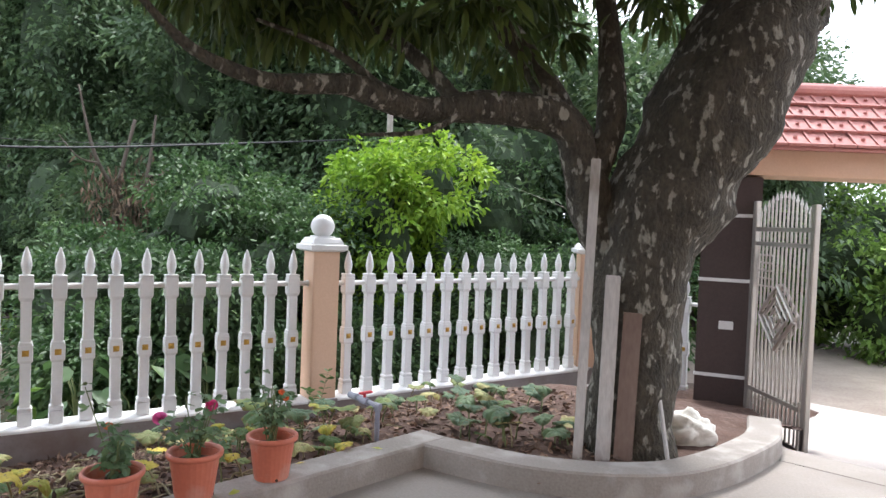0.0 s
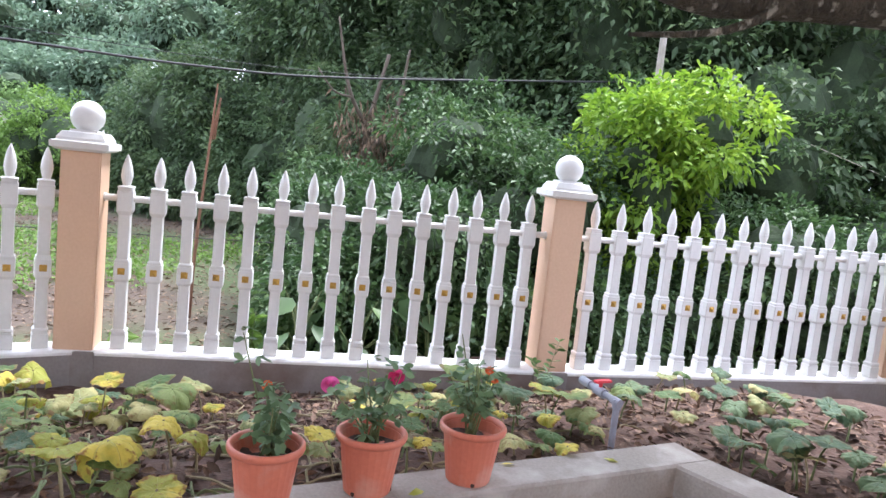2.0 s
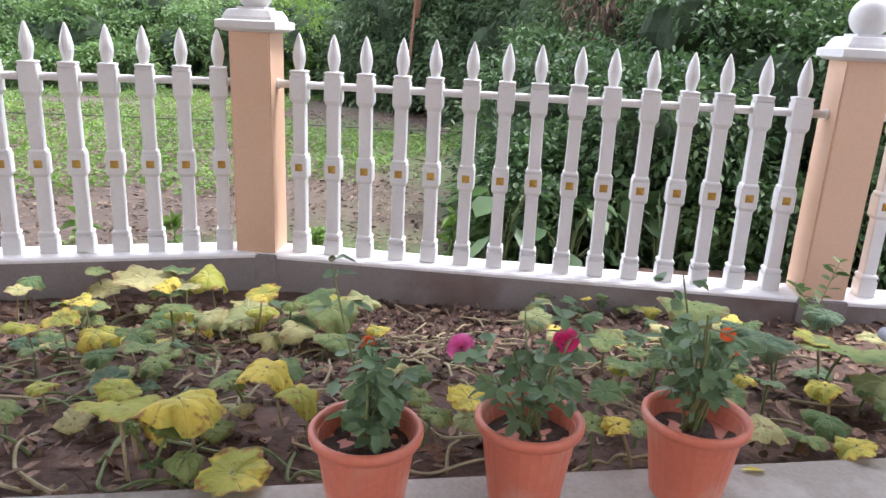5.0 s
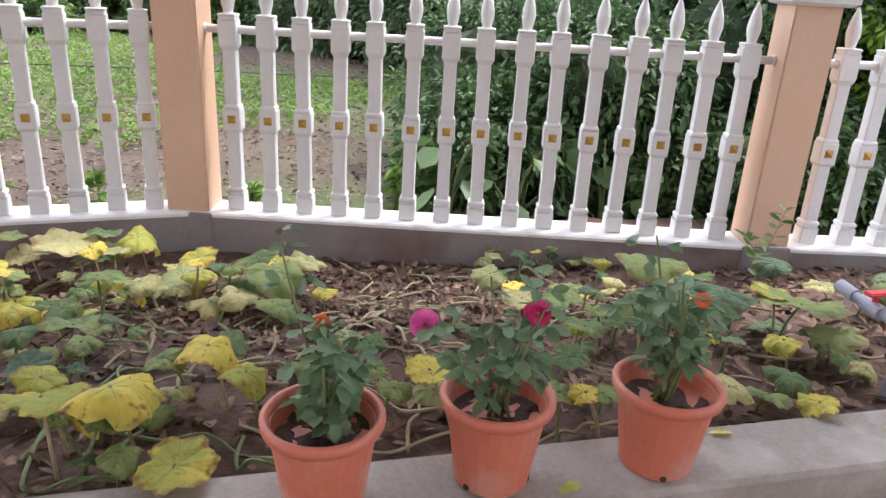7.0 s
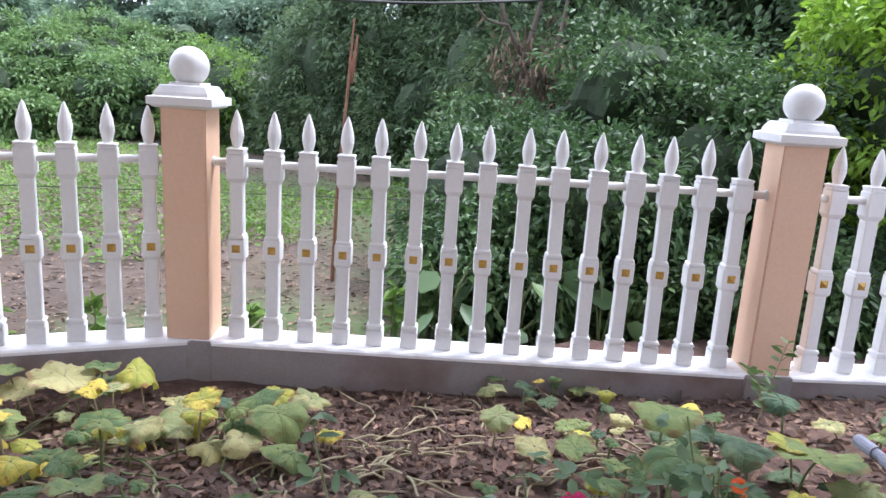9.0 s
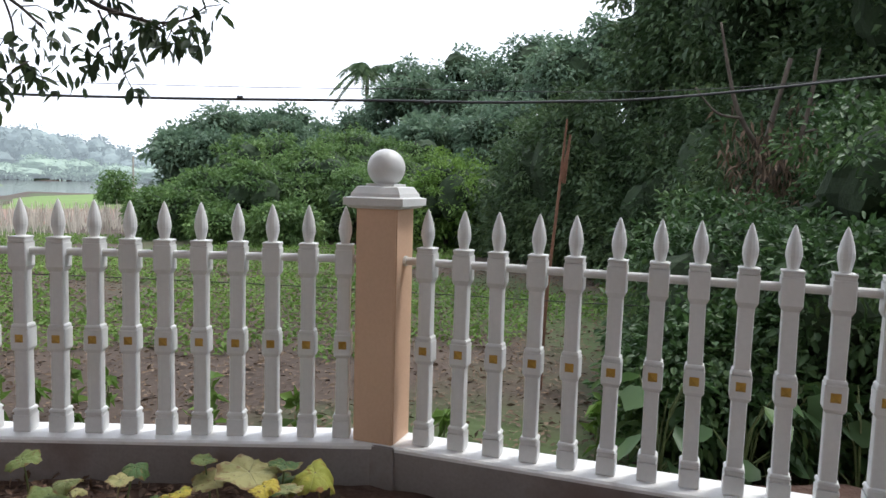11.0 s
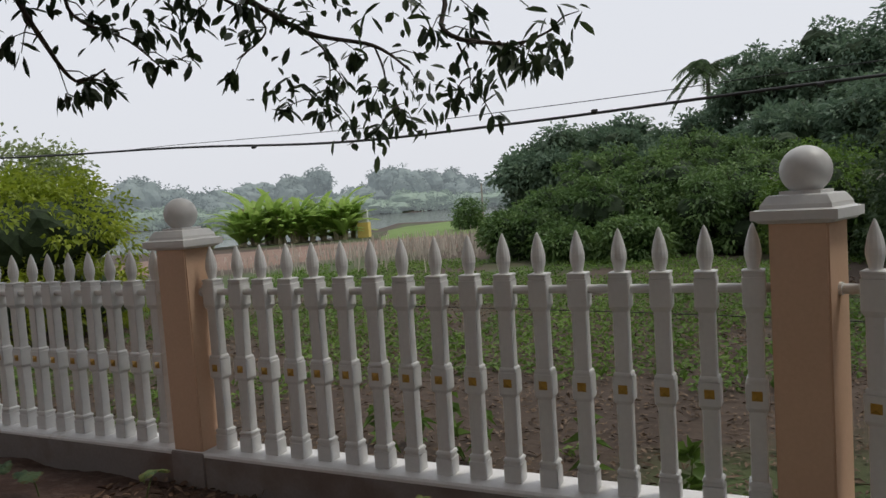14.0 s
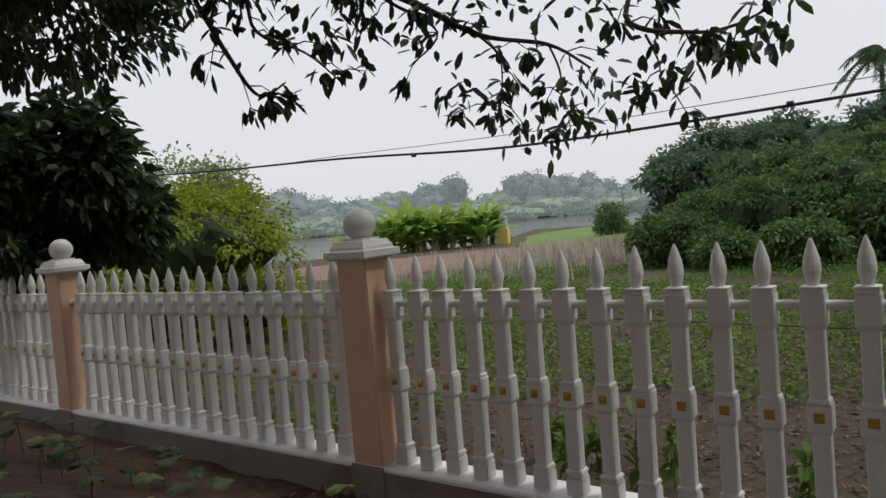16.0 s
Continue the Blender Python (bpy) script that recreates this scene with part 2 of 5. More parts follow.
def gourd_leaf(name, a, b, rim, vein, rough=0.62, through_light=0.3):
    """A broad leaf one unit across: two blotched colours, pale veins from the stalk and a dried rim."""
    m, n, l, p = nodes_of(name)
    tc, info = n.new("ShaderNodeTexCoord"), n.new("ShaderNodeObjectInfo")

    def math_node(op, x, y=0.0, z=0.0):
        k = n.new("ShaderNodeMath")
        k.operation = op
        for slot, v in zip(k.inputs, (x, y, z)):
            if isinstance(v, (int, float)):
                slot.default_value = v
            else:
                l.new(v, slot)
        return k.outputs[0]

    def ramp_of(v, lo, hi):
        r = n.new("ShaderNodeMapRange")
        r.interpolation_type = "SMOOTHSTEP"
        l.new(v, r.inputs["Value"])
        r.inputs["From Min"].default_value, r.inputs["From Max"].default_value = lo, hi
        return r.outputs[0]

    def blend(f, x, y):
        k = n.new("ShaderNodeMix")
        k.data_type = "RGBA"
        l.new(f, k.inputs[0])
        for slot, v in ((6, x), (7, y)):
            if isinstance(v, tuple):
                k.inputs[slot].default_value = (*v, 1)
            else:
                l.new(v, k.inputs[slot])
        return k.outputs[2]

    shift = math_node("MULTIPLY", info.outputs["Random"], 60.0)
    big, small = n.new("ShaderNodeTexNoise"), n.new("ShaderNodeTexNoise")
    for t, sc, de in ((big, 2.2, 4), (small, 9.0, 5)):
        t.noise_dimensions = "4D"
        t.inputs["Scale"].default_value, t.inputs["Detail"].default_value = sc, de
        l.new(tc.outputs["Object"], t.inputs["Vector"])
        l.new(shift, t.inputs["W"])
    sep = n.new("ShaderNodeSeparateXYZ")
    l.new(tc.outputs["Object"], sep.inputs[0])
    ang = math_node("ARCTAN2", sep.outputs[1], sep.outputs[0])
    rad = math_node("SQRT", math_node("ADD", math_node("MULTIPLY", sep.outputs[0], sep.outputs[0]), math_node("MULTIPLY", sep.outputs[1], sep.outputs[1])))
    across = math_node("MULTIPLY", math_node("ABSOLUTE", math_node("SINE", math_node("MULTIPLY", ang, 3.5))), rad)
    vein_f = math_node("SUBTRACT", 1.0, ramp_of(across, 0.006, 0.035))
    lean = math_node("MULTIPLY_ADD", info.outputs["Random"], 0.35, -0.17)
    col = blend(ramp_of(math_node("ADD", big.outputs["Fac"], lean), 0.40, 0.62), a, b)
    col = blend(math_node("MULTIPLY", vein_f, 0.45), col, vein)
    edge = math_node("MULTIPLY_ADD", small.outputs["Fac"], 0.55, rad)
    col = blend(ramp_of(edge, 0.66, 0.78), col, rim)
    col = blend(math_node("MULTIPLY", ramp_of(small.outputs["Fac"], 0.58, 0.68), 0.8), col, rim)
    l.new(col, p.inputs["Base Color"])
    p.inputs["Roughness"].default_value = rough
    p.inputs["Specular IOR Level"].default_value = 0.3
    bp = n.new("ShaderNodeBump")
    bp.inputs["Strength"].default_value, bp.inputs["Distance"].default_value = 0.6, 0.02
    l.new(math_node("MULTIPLY_ADD", vein_f, -0.5, small.outputs["Fac"]), bp.inputs["Height"])
    l.new(bp.outputs["Normal"], p.inputs["Normal"])
    tr = n.new("ShaderNodeBsdfTranslucent")
    l.new(col, tr.inputs["Color"])
    ms = n.new("ShaderNodeMixShader")
    ms.inputs[0].default_value = through_light
    l.new(p.outputs[0], ms.inputs[1])
    l.new(tr.outputs[0], ms.inputs[2])
    l.new(ms.outputs[0], n["Material Output"].inputs["Surface"])
    return m


L_PUMPKIN = gourd_leaf("pumpkin_leaves", (0.095, 0.165, 0.060), (0.22, 0.28, 0.095), (0.20, 0.15, 0.06), (0.30, 0.36, 0.16))
L_YELLOW = gourd_leaf("yellowed_leaves", (0.36, 0.38, 0.07), (0.66, 0.54, 0.09), (0.30, 0.17, 0.05), (0.62, 0.58, 0.22))
L_PALE = gourd_leaf("pale_wilted_leaves", (0.25, 0.29, 0.12), (0.48, 0.45, 0.20), (0.30, 0.21, 0.10), (0.52, 0.52, 0.30))
# Dull green copy of the pumpkin leaf, darkened to carry the bed's shade.
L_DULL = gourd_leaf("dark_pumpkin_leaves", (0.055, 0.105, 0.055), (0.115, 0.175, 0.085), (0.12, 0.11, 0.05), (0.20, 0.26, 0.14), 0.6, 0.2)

WATER, n_, l_, p_ = nodes_of("lake_water")
p_.inputs["Base Color"].default_value = (0.10, 0.105, 0.095, 1)
p_.inputs["Roughness"].default_value = 0.12
wv = n_.new("ShaderNodeTexNoise")
wv.inputs["Scale"].default_value = 1.2
wb = n_.new("ShaderNodeBump")
wb.inputs["Strength"].default_value = 0.06
l_.new(wv.outputs["Fac"], wb.inputs["Height"])
l_.new(wb.outputs["Normal"], p_.inputs["Normal"])


# ---------------------------------------------------------------- mesh helpers
def link_mesh(name, bm, material, parent=None, label="", smooth=False):
    me = bpy.data.meshes.new(name)
    bmesh.ops.recalc_face_normals(bm, faces=bm.faces)
    bm.to_mesh(me)
    bm.free()
    me.materials.append(material)
    if smooth:
        me.polygons.foreach_set("use_smooth", [True] * len(me.polygons))
    ob = new(name, me)
    ob.parent = parent
    if label:
        tagged(ob, label)
    return ob


def part(name, bm, material, parent, label="", smooth=False):
    return link_mesh(name, bm, material, parent, label, smooth)


def thing(name, m, label, category, group="", kind=""):
    ob = new(name)
    ob.empty_display_size = 0.1
    ob.matrix_basis = m
    return tagged(ob, label, category, group, kind)


def box(bm, cx, cy, cz, sx, sy, sz, bevel=0.0, m=None):
    r = bmesh.ops.create_cube(bm, size=1.0, matrix=(m or Matrix()) @ Matrix.LocRotScale((cx, cy, cz), None, (sx, sy, sz)))
    if bevel:
        edges = list({e for v in r["verts"] for e in v.link_edges})
        bmesh.ops.bevel(bm, geom=edges, offset=bevel, segments=2, affect="EDGES")
    return bm


def cone(bm, r1, r2, depth, m, seg=16, caps=True):
    bmesh.ops.create_cone(bm, cap_ends=caps, segments=seg, radius1=r1, radius2=r2, depth=depth, matrix=m)
    return bm


def lathe(bm, profile, seg=20, square=False, m=None):
    """Turns (radius, height) pairs round z; square gives four sides with that half width."""
    m = m or Matrix()
    rings = []
    for r, z in profile:
        if square:
            rings.append([bm.verts.new(m @ Vector((r * sx, r * sy, z))) for sx, sy in ((-1, -1), (1, -1), (1, 1), (-1, 1))])
        else:
            rings.append([bm.verts.new(m @ Vector((r * math.cos(2 * math.pi * k / seg), r * math.sin(2 * math.pi * k / seg), z))) for k in range(seg)])
    k = len(rings[0])
    for a, b in zip(rings, rings[1:]):
        for i in range(k):
            bm.faces.new((a[i], a[(i + 1) % k], b[(i + 1) % k], b[i]))
    bm.faces.new(rings[0][::-1])
    bm.faces.new(rings[-1])
    return bm


def tube(bm, pts, radii, seg=8, rough=0.0, seed=0):
    """A tapering tube along points, with an uneven skin."""
    pts = [Vector(p) for p in pts]
    rings = []
    ref = Vector((0.31, 0.17, 0.93))
    for i, p in enumerate(pts):
        d = (pts[min(i + 1, len(pts) - 1)] - pts[max(i - 1, 0)]).normalized()
        u = d.cross(ref)
        u = (u if u.length > 0.05 else d.cross(Vector((1, 0, 0)))).normalized()
        v = d.cross(u)
        ring = []
        for k in range(seg):
            a = 2 * math.pi * k / seg
            w = u * math.cos(a) + v * math.sin(a)
            r = radii[i]
            if rough:
                r *= 1 + rough * noise.noise((p + w * r) * 3.1 + Vector((seed, 0, 0))) + 0.5 * rough * noise.noise((p + w * r) * 9.0)
            ring.append(bm.verts.new(p + w * r))
        rings.append(ring)
    for a, b in zip(rings, rings[1:]):
        for k in range(seg):
            bm.faces.new((a[k], a[(k + 1) % seg], b[(k + 1) % seg], b[k]))
    bm.faces.new(rings[0][::-1])
    bm.faces.new(rings[-1])
    return bm


def smooth_path(pts, steps=6):
    """A Catmull-Rom line through the points."""
    pts = [Vector(p) for p in pts]
    out = []
    for i in range(len(pts) - 1):
        p0, p1, p2, p3 = pts[max(i - 1, 0)], pts[i], pts[i + 1], pts[min(i + 2, len(pts) - 1)]
        for s in range(steps):
            t = s / steps
            out.append(0.5 * (2 * p1 + (p2 - p0) * t + (2 * p0 - 5 * p1 + 4 * p2 - p3) * t * t + (3 * p1 - p0 - 3 * p2 + p3) * t ** 3))
    return out + [pts[-1]]


rng = np.random.default_rng(7)


def unit(a):
    return a / np.maximum(np.linalg.norm(a, axis=-1, keepdims=True), 1e-9)


def leaves_mesh(name, base, way, length, width, material, parent=None, fold=0.25, droop=0.2, label="", kind="", oval=False):
    """One mesh of many single leaves: each a folded blade of two halves with a bent tip."""
    n = len(base)
    side = unit(np.cross(way, rng.normal(size=(n, 3)) * 0.5 + np.array([0, 0, 1.0])))
    up = unit(np.cross(side, way))
    L, W = np.broadcast_to(length, n)[:, None], np.broadcast_to(width, n)[:, None]
    mid = base + way * L * 0.45
    down = np.array([0, 0, 1.0]) * L * droop
    if oval:
        v = np.empty((n, 6, 3))
        v[:, 0] = base
        v[:, 1] = base + way * L * 0.30 + side * W * 0.42 + up * W * fold - down * 0.1
        v[:, 2] = base + way * L * 0.70 + side * W * 0.46 + up * W * fold - down * 0.5
        v[:, 3] = base + way * L - down
        v[:, 4] = base + way * L * 0.70 - side * W * 0.46 + up * W * fold - down * 0.5
        v[:, 5] = base + way * L * 0.30 - side * W * 0.42 + up * W * fold - down * 0.1
        face = np.array([[0, 1, 3], [1, 2, 3], [0, 3, 5], [5, 3, 4]])
    else:
        v = np.empty((n, 4, 3))
        v[:, 0] = base
        v[:, 1] = mid + side * W * 0.5 + up * W * fold
        v[:, 2] = base + way * L - down
        v[:, 3] = mid - side * W * 0.5 + up * W * fold
        face = np.array([[0, 1, 2], [0, 2, 3]])
    nv, nf = v.shape[1], len(face)
    tri = (np.arange(n)[:, None] * nv + face.reshape(1, -1)).reshape(-1)
    me = bpy.data.meshes.new(name)
    me.vertices.add(nv * n)
    me.vertices.foreach_set("co", v.reshape(-1))
    me.loops.add(3 * nf * n)
    me.loops.foreach_set("vertex_index", tri.astype(np.int32))
    me.polygons.add(nf * n)
    me.polygons.foreach_set("loop_start", np.arange(nf * n, dtype=np.int32) * 3)
    me.update(calc_edges=True)
    me.materials.append(material)
    ob = new(name, me)
    ob.parent = parent
    return tagged(ob, label, "", "", kind)


def clumps(center, radii, n_clumps, per, spread, flat=0.7, low=-0.5):
    """Leaf places gathered in clumps over the shell of an uneven ellipsoid, and the ways they point."""
    d = unit(rng.normal(size=(n_clumps, 3)))
    d[:, 2] = np.where(d[:, 2] < low, -d[:, 2], d[:, 2])
    r = 0.62 + 0.40 * rng.random((n_clumps, 1)) ** 0.7
    c = np.asarray(center) + d * r * np.asarray(radii)
    size = spread * (0.6 + 0.8 * rng.random((n_clumps, 1, 1)))
    o = rng.normal(size=(n_clumps, per, 3))
    o = unit(o) * (rng.random((n_clumps, per, 1)) ** 0.45) * size
    o[..., 2] *= flat
    pts = (c[:, None] + o).reshape(-1, 3)
    way = unit(unit(o).reshape(-1, 3) * 0.8 + np.repeat(d, per, 0) * 0.5 + rng.normal(size=(n_clumps * per, 3)) * 0.5 + np.array([0, 0, -0.25]))
    return pts, way


def blob(bm, center, radii, seed=0, rough=0.25, sub=3):
    r = bmesh.ops.create_icosphere(bm, subdivisions=sub, radius=1.0)
    for v in r["verts"]:
        k = 1 + rough * noise.noise(v.co * 1.7 + Vector((seed * 3.7, 0, 0))) + 0.5 * rough * noise.noise(v.co * 4.5 + Vector((0, seed, 0)))
        v.co = Vector(center) + Vector((v.co.x * radii[0], v.co.y * radii[1], v.co.z * radii[2])) * k
    return bm


def tree(name, x, y, ground, top, r, leaf, material, label, category="tree", n_clumps=160, per=70, trunk_r=0.16, lobes=4, group="", core=0.72, low=-0.6, bark=None, spread=None, trunk_frac=0.35, seed=0, oval=False, core_mat=None, billow=False):
    """A tapered trunk with limbs, and a crown of several uneven lobes of clumped leaves."""
    rs = random.Random(hash((round(x * 10), round(y * 10), seed)) & 0xFFFF)
    h = top - ground
    ob = thing(name, pose(x, y, ground), label, category, group)
    bm = bmesh.new()
    zc = h * (trunk_frac + (1 - trunk_frac) * 0.5)
    tube(bm, smooth_path([(0, 0, -0.1), (0.1 * r * rs.uniform(-1, 1), 0.1 * r * rs.uniform(-1, 1), h * 0.3), (0.15 * r * rs.uniform(-1, 1), 0.1 * r, zc), (0, 0, h * 0.85)]),
         [trunk_r * (1 - 0.8 * k / 18) for k in range(19)], 9, 0.15, seed)
    centers, radii = [], []
    for k in range(lobes):
        a = 2 * math.pi * (k + rs.random() * 0.6) / lobes
        d = r * rs.uniform(0.35, 0.6)
        zz = zc + h * rs.uniform(-0.16, 0.2)
        centers.append((d * math.cos(a), d * math.sin(a), zz))
        rz = min(h * (1 - trunk_frac) * 0.5 * rs.uniform(0.62, 0.9), max(h - zz, 0.3))
        radii.append((r * rs.uniform(0.5, 0.68), r * rs.uniform(0.5, 0.68), rz))
        if billow:
            d = r * math.sqrt((k + 0.5) / lobes) * 0.78
            a = k * 2.4 + rs.uniform(-0.4, 0.4)
            q = r * rs.uniform(0.30, 0.46)
            rz = min(q * rs.uniform(0.75, 1.05), h * 0.3)
            peak = h * (1 - 0.42 * (d / r) ** 2) * rs.uniform(0.80, 1.0)
            zz = max(peak - rz, rz * 0.7) if k % 3 else max(h * rs.uniform(0.2, 0.5), rz * 0.6)
            centers[-1], radii[-1] = (d * math.cos(a), d * math.sin(a), zz), (q, q, rz)
        tube(bm, smooth_path([(0, 0, h * trunk_frac * rs.uniform(0.7, 1.1)), (d * 0.5 * math.cos(a), d * 0.5 * math.sin(a), zz * 0.8), centers[-1]]), [trunk_r * (0.55 - 0.035 * j) for j in range(13)], 7, 0.15, k)
    if trunk_frac < 0.1:
        for k in range(5):
            a = 2 * math.pi * (k + rs.random()) / 5
            centers.append((0.55 * r * math.cos(a), 0.55 * r * math.sin(a), h * 0.22))
            radii.append((r * 0.45, r * 0.45, h * 0.24))
    if not billow:
        centers.append((0, 0, h - h * (1 - trunk_frac) * 0.36))
        radii.append((r * 0.55, r * 0.55, h * (1 - trunk_frac) * 0.36))
    part("trunk", bm, bark or DARK_BARK, ob, smooth=True)
    P, Wy = [], []
    per_lobe = max(8, n_clumps // len(centers))
    for c, rr in zip(centers, radii):
        a, b = clumps(c, rr, per_lobe, per, spread or min(rr) * 0.34, low=low)
        P.append(a), Wy.append(b)
    P, Wy = np.concatenate(P), np.concatenate(Wy)
    crown = leaves_mesh("crown", P, Wy, leaf * rng.uniform(0.6, 1.25, len(P)), leaf * 0.5 * rng.uniform(0.7, 1.2, len(P)), material, ob, oval=oval)
    # Solid blobs fill each lobe; the dark default paints shade inside the crown.
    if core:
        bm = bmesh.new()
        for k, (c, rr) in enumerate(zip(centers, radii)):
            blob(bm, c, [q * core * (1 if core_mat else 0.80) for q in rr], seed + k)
        part("crown_core", bm, core_mat or L_CROWN_SHADE, crown, "solid core standing in for the leaves and shade inside the crown")
    return ob


# ---------------------------------------------------------------- ground, field and lake
def smooth01(v):
    v = min(max(v, 0.0), 1.0)
    return v * v * (3 - 2 * v)


def ground_height(x, y):
    """Level field, a low bank, then the bed of a lake and its far shore."""
    dx, dy = x + 2.5, y - 0.5
    d = math.hypot(dx, dy)
    z = -0.62 + 0.05 * noise.noise(Vector((x * 0.35, y * 0.35, 0))) + 0.02 * noise.noise(Vector((x * 1.7, y * 1.7, 3)))
    phi = math.degrees(math.atan2(-dy, -dx))
    if -60 < phi < 110 and d > 30:
        near = 50 + 26 * smooth01((41.5 - phi) / 9) + 4 * noise.noise(Vector((phi * 0.2, 0, 5)))
        z -= 1.4 * smooth01((d - near) / 6) * (1 - smooth01((d - 165 - 8 * noise.noise(Vector((phi * 0.15, 2, 0)))) / 8))
    if d > 165:
        z += 0.6 * smooth01((d - 165) / 40)
    return z


AX = [math.copysign(abs(k / 60) * 14 + abs(k / 60) ** 5 * 1500, k) for k in range(-60, 61)]
bm = bmesh.new()
grid = [[bm.verts.new((-8 + a, b, ground_height(-8 + a, b))) for b in AX] for a in AX]
for i in range(120):
    for j in range(120):
        bm.faces.new((grid[i][j], grid[i + 1][j], grid[i + 1][j + 1], grid[i][j + 1]))
tagged(link_mesh("ground", bm, FIELD, smooth=True), "brown field soil with patches of low green weeds", "ground", kind="structure")

bm = bmesh.new()
for c in ((-330, -330), (-30, -330), (-30, 60), (-330, 60)):
    bm.verts.new((c[0], c[1], -1.05))
bm.faces.new(bm.verts)
tagged(link_mesh("water", bm, WATER), "still grey lake water under an overcast sky", "lake", kind="structure")

# courtyard slab and the ramp down to the gate
bm = bmesh.new()
box(bm, 3.0, -3.6, -0.4, 11.9, 17.0, 0.8)
tagged(link_mesh("floor", bm, COURT), "grey concrete courtyard floor with worn patches", "floor", kind="structure")
bm = bmesh.new()
rows = []
for k in range(25):
    y = 4.9 + k * 0.2
    z = -0.60 * smooth01((y - 4.9) / 2.6) + 0.003
    rows.append([bm.verts.new((x, y, z)) for x in (-2.6, -1.0, 2.0, 9.0)])
for a, b in zip(rows, rows[1:]):
    for k in range(3):
        bm.faces.new((a[k], a[k + 1], b[k + 1], b[k]))
drive = link_mesh("driveway", bm, COURT, smooth=True)
drive.data.materials.append(SUNNY_CONCRETE)
# Faces towards the road take the paler concrete, painting sunlight on them.
for f in drive.data.polygons:
    f.material_index = int(f.center.y > 6.7)
tagged(drive, "concrete driveway sloping to the open gate, painted paler where sunlit", "driveway", kind="structure")
bm = bmesh.new()
for k in range(24):
    for j in range(14):
        x, y = -9 + k * 0.8, 9.55 + j * 0.42
        q = [(x, y), (x + 0.8, y), (x + 0.8, y + 0.42), (x, y + 0.42)]
        bm.faces.new([bm.verts.new((u, v, -0.605 + 0.05 * smooth01((v - 9.6) / 0.8) + 0.05 * smooth01((v - 9.6) / 0.8) * noise.noise(Vector((u, v, 0)) * 1.3))) for u, v in q])
bmesh.ops.remove_doubles(bm, verts=bm.verts, dist=0.001)
tagged(link_mesh("road", bm, DIRT, smooth=True), "rough grey-brown dirt road beyond the gate", "road", kind="structure")

# ---------------------------------------------------------------- garden bed
KERB_TOP = 0.145
RING = [p.to_2d() for p in smooth_path([(-2.98, 3.11, 0), (-2.66, 3.17, 0), (-2.28, 3.27, 0), (-1.95, 3.48, 0), (-1.71, 3.76, 0), (-1.60, 4.10, 0), (-1.56, 4.50, 0), (-1.57, 4.95, 0), (-1.72, 5.40, 0)], 5)]


def bed_edge(y):
    """The bed's edge on the courtyard's side."""
    if y < 3.1:
        return -2.99
    best = -1.62
    for a, b in zip(RING, RING[1:]):
        if min(a.y, b.y) <= y <= max(a.y, b.y):
            t = (y - a.y) / (b.y - a.y) if b.y != a.y else 0
            return a.x + (b.x - a.x) * t
    return best - 0.35 * smooth01((y - 5.4) / 2)


def soil_height(x, y):
    k = smooth01((-3.1 - x) / 2.7)
    return 0.09 - 0.51 * k - 0.35 * smooth01((y - 5.2) / 2) + 0.035 * noise.noise(Vector((x * 2.2, y * 2.2, 1))) + 0.02 * noise.noise(Vector((x * 7, y * 7, 2)))


bm = bmesh.new()
cells = {}
for i in range(60):
    for j in range(-180, 96):
        x, y = -6.35 + i * 0.08, j * 0.08
        if x < bed_edge(y + 0.04) - 0.02:
            q = []
            for u, v in ((i, j), (i + 1, j), (i + 1, j + 1), (i, j + 1)):
                if (u, v) not in cells:
                    a, b = -6.35 + u * 0.08, v * 0.08
                    cells[u, v] = bm.verts.new((a, b, soil_height(a, b)))
                q.append(cells[u, v])
            bm.faces.new(q)
tagged(link_mesh("garden_bed", bm, SOIL, smooth=True), "reddish brown garden soil with clods and litter", "soil", kind="structure")


def strip(bm, line, width, z0, z1, bevel=True):
    """An upright strip of wall along a plan line, with softened top edges."""
    n = len(line)
    rings = []
    for i, p in enumerate(line):
        d = (line[min(i + 1, n - 1)] - line[max(i - 1, 0)]).normalized()
        s = Vector((-d.y, d.x)) * width / 2
        c = 0.012 if bevel else 0
        sh = s * (1 - 2 * c / width)
        rings.append([bm.verts.new((*q, z)) for q, z in ((p - s, z0), (p - s, z1 - c), (p - sh, z1), (p + sh, z1), (p + s, z1 - c), (p + s, z0))])
    for a, b in zip(rings, rings[1:]):
        for k in range(5):
            bm.faces.new((a[k], b[k], b[k + 1], a[k + 1]))
    bm.faces.new(rings[0]), bm.faces.new(rings[-1][::-1])
    return bm


bm = bmesh.new()
strip(bm, [Vector((-2.985, y)) for y in (-14.0, -10, -6, -3, 0, 1, 2, 3.215)], 0.225, -0.1, KERB_TOP)
tagged(link_mesh("kerb_straight", bm, CONCRETE), "low grey concrete kerb along the garden bed", "kerb", kind="structure")
bm = bmesh.new()
strip(bm, RING, 0.225, -0.45, KERB_TOP - 0.003)
tagged(link_mesh("kerb_round_tree", bm, CONCRETE, smooth=False), "curved grey concrete kerb round the big tree", "kerb", kind="structure")

# ---------------------------------------------------------------- fence
WALL_TOP = -0.167
COLUMNS = [(-4.95, -11.0, 6), (-5.38, -7.04, 6), (-5.77, -3.04, 6), (-6.125, 0.668, -15), (-5.22, 3.99, -14), (-4.5, 7.42, -45)]
H = 1.352


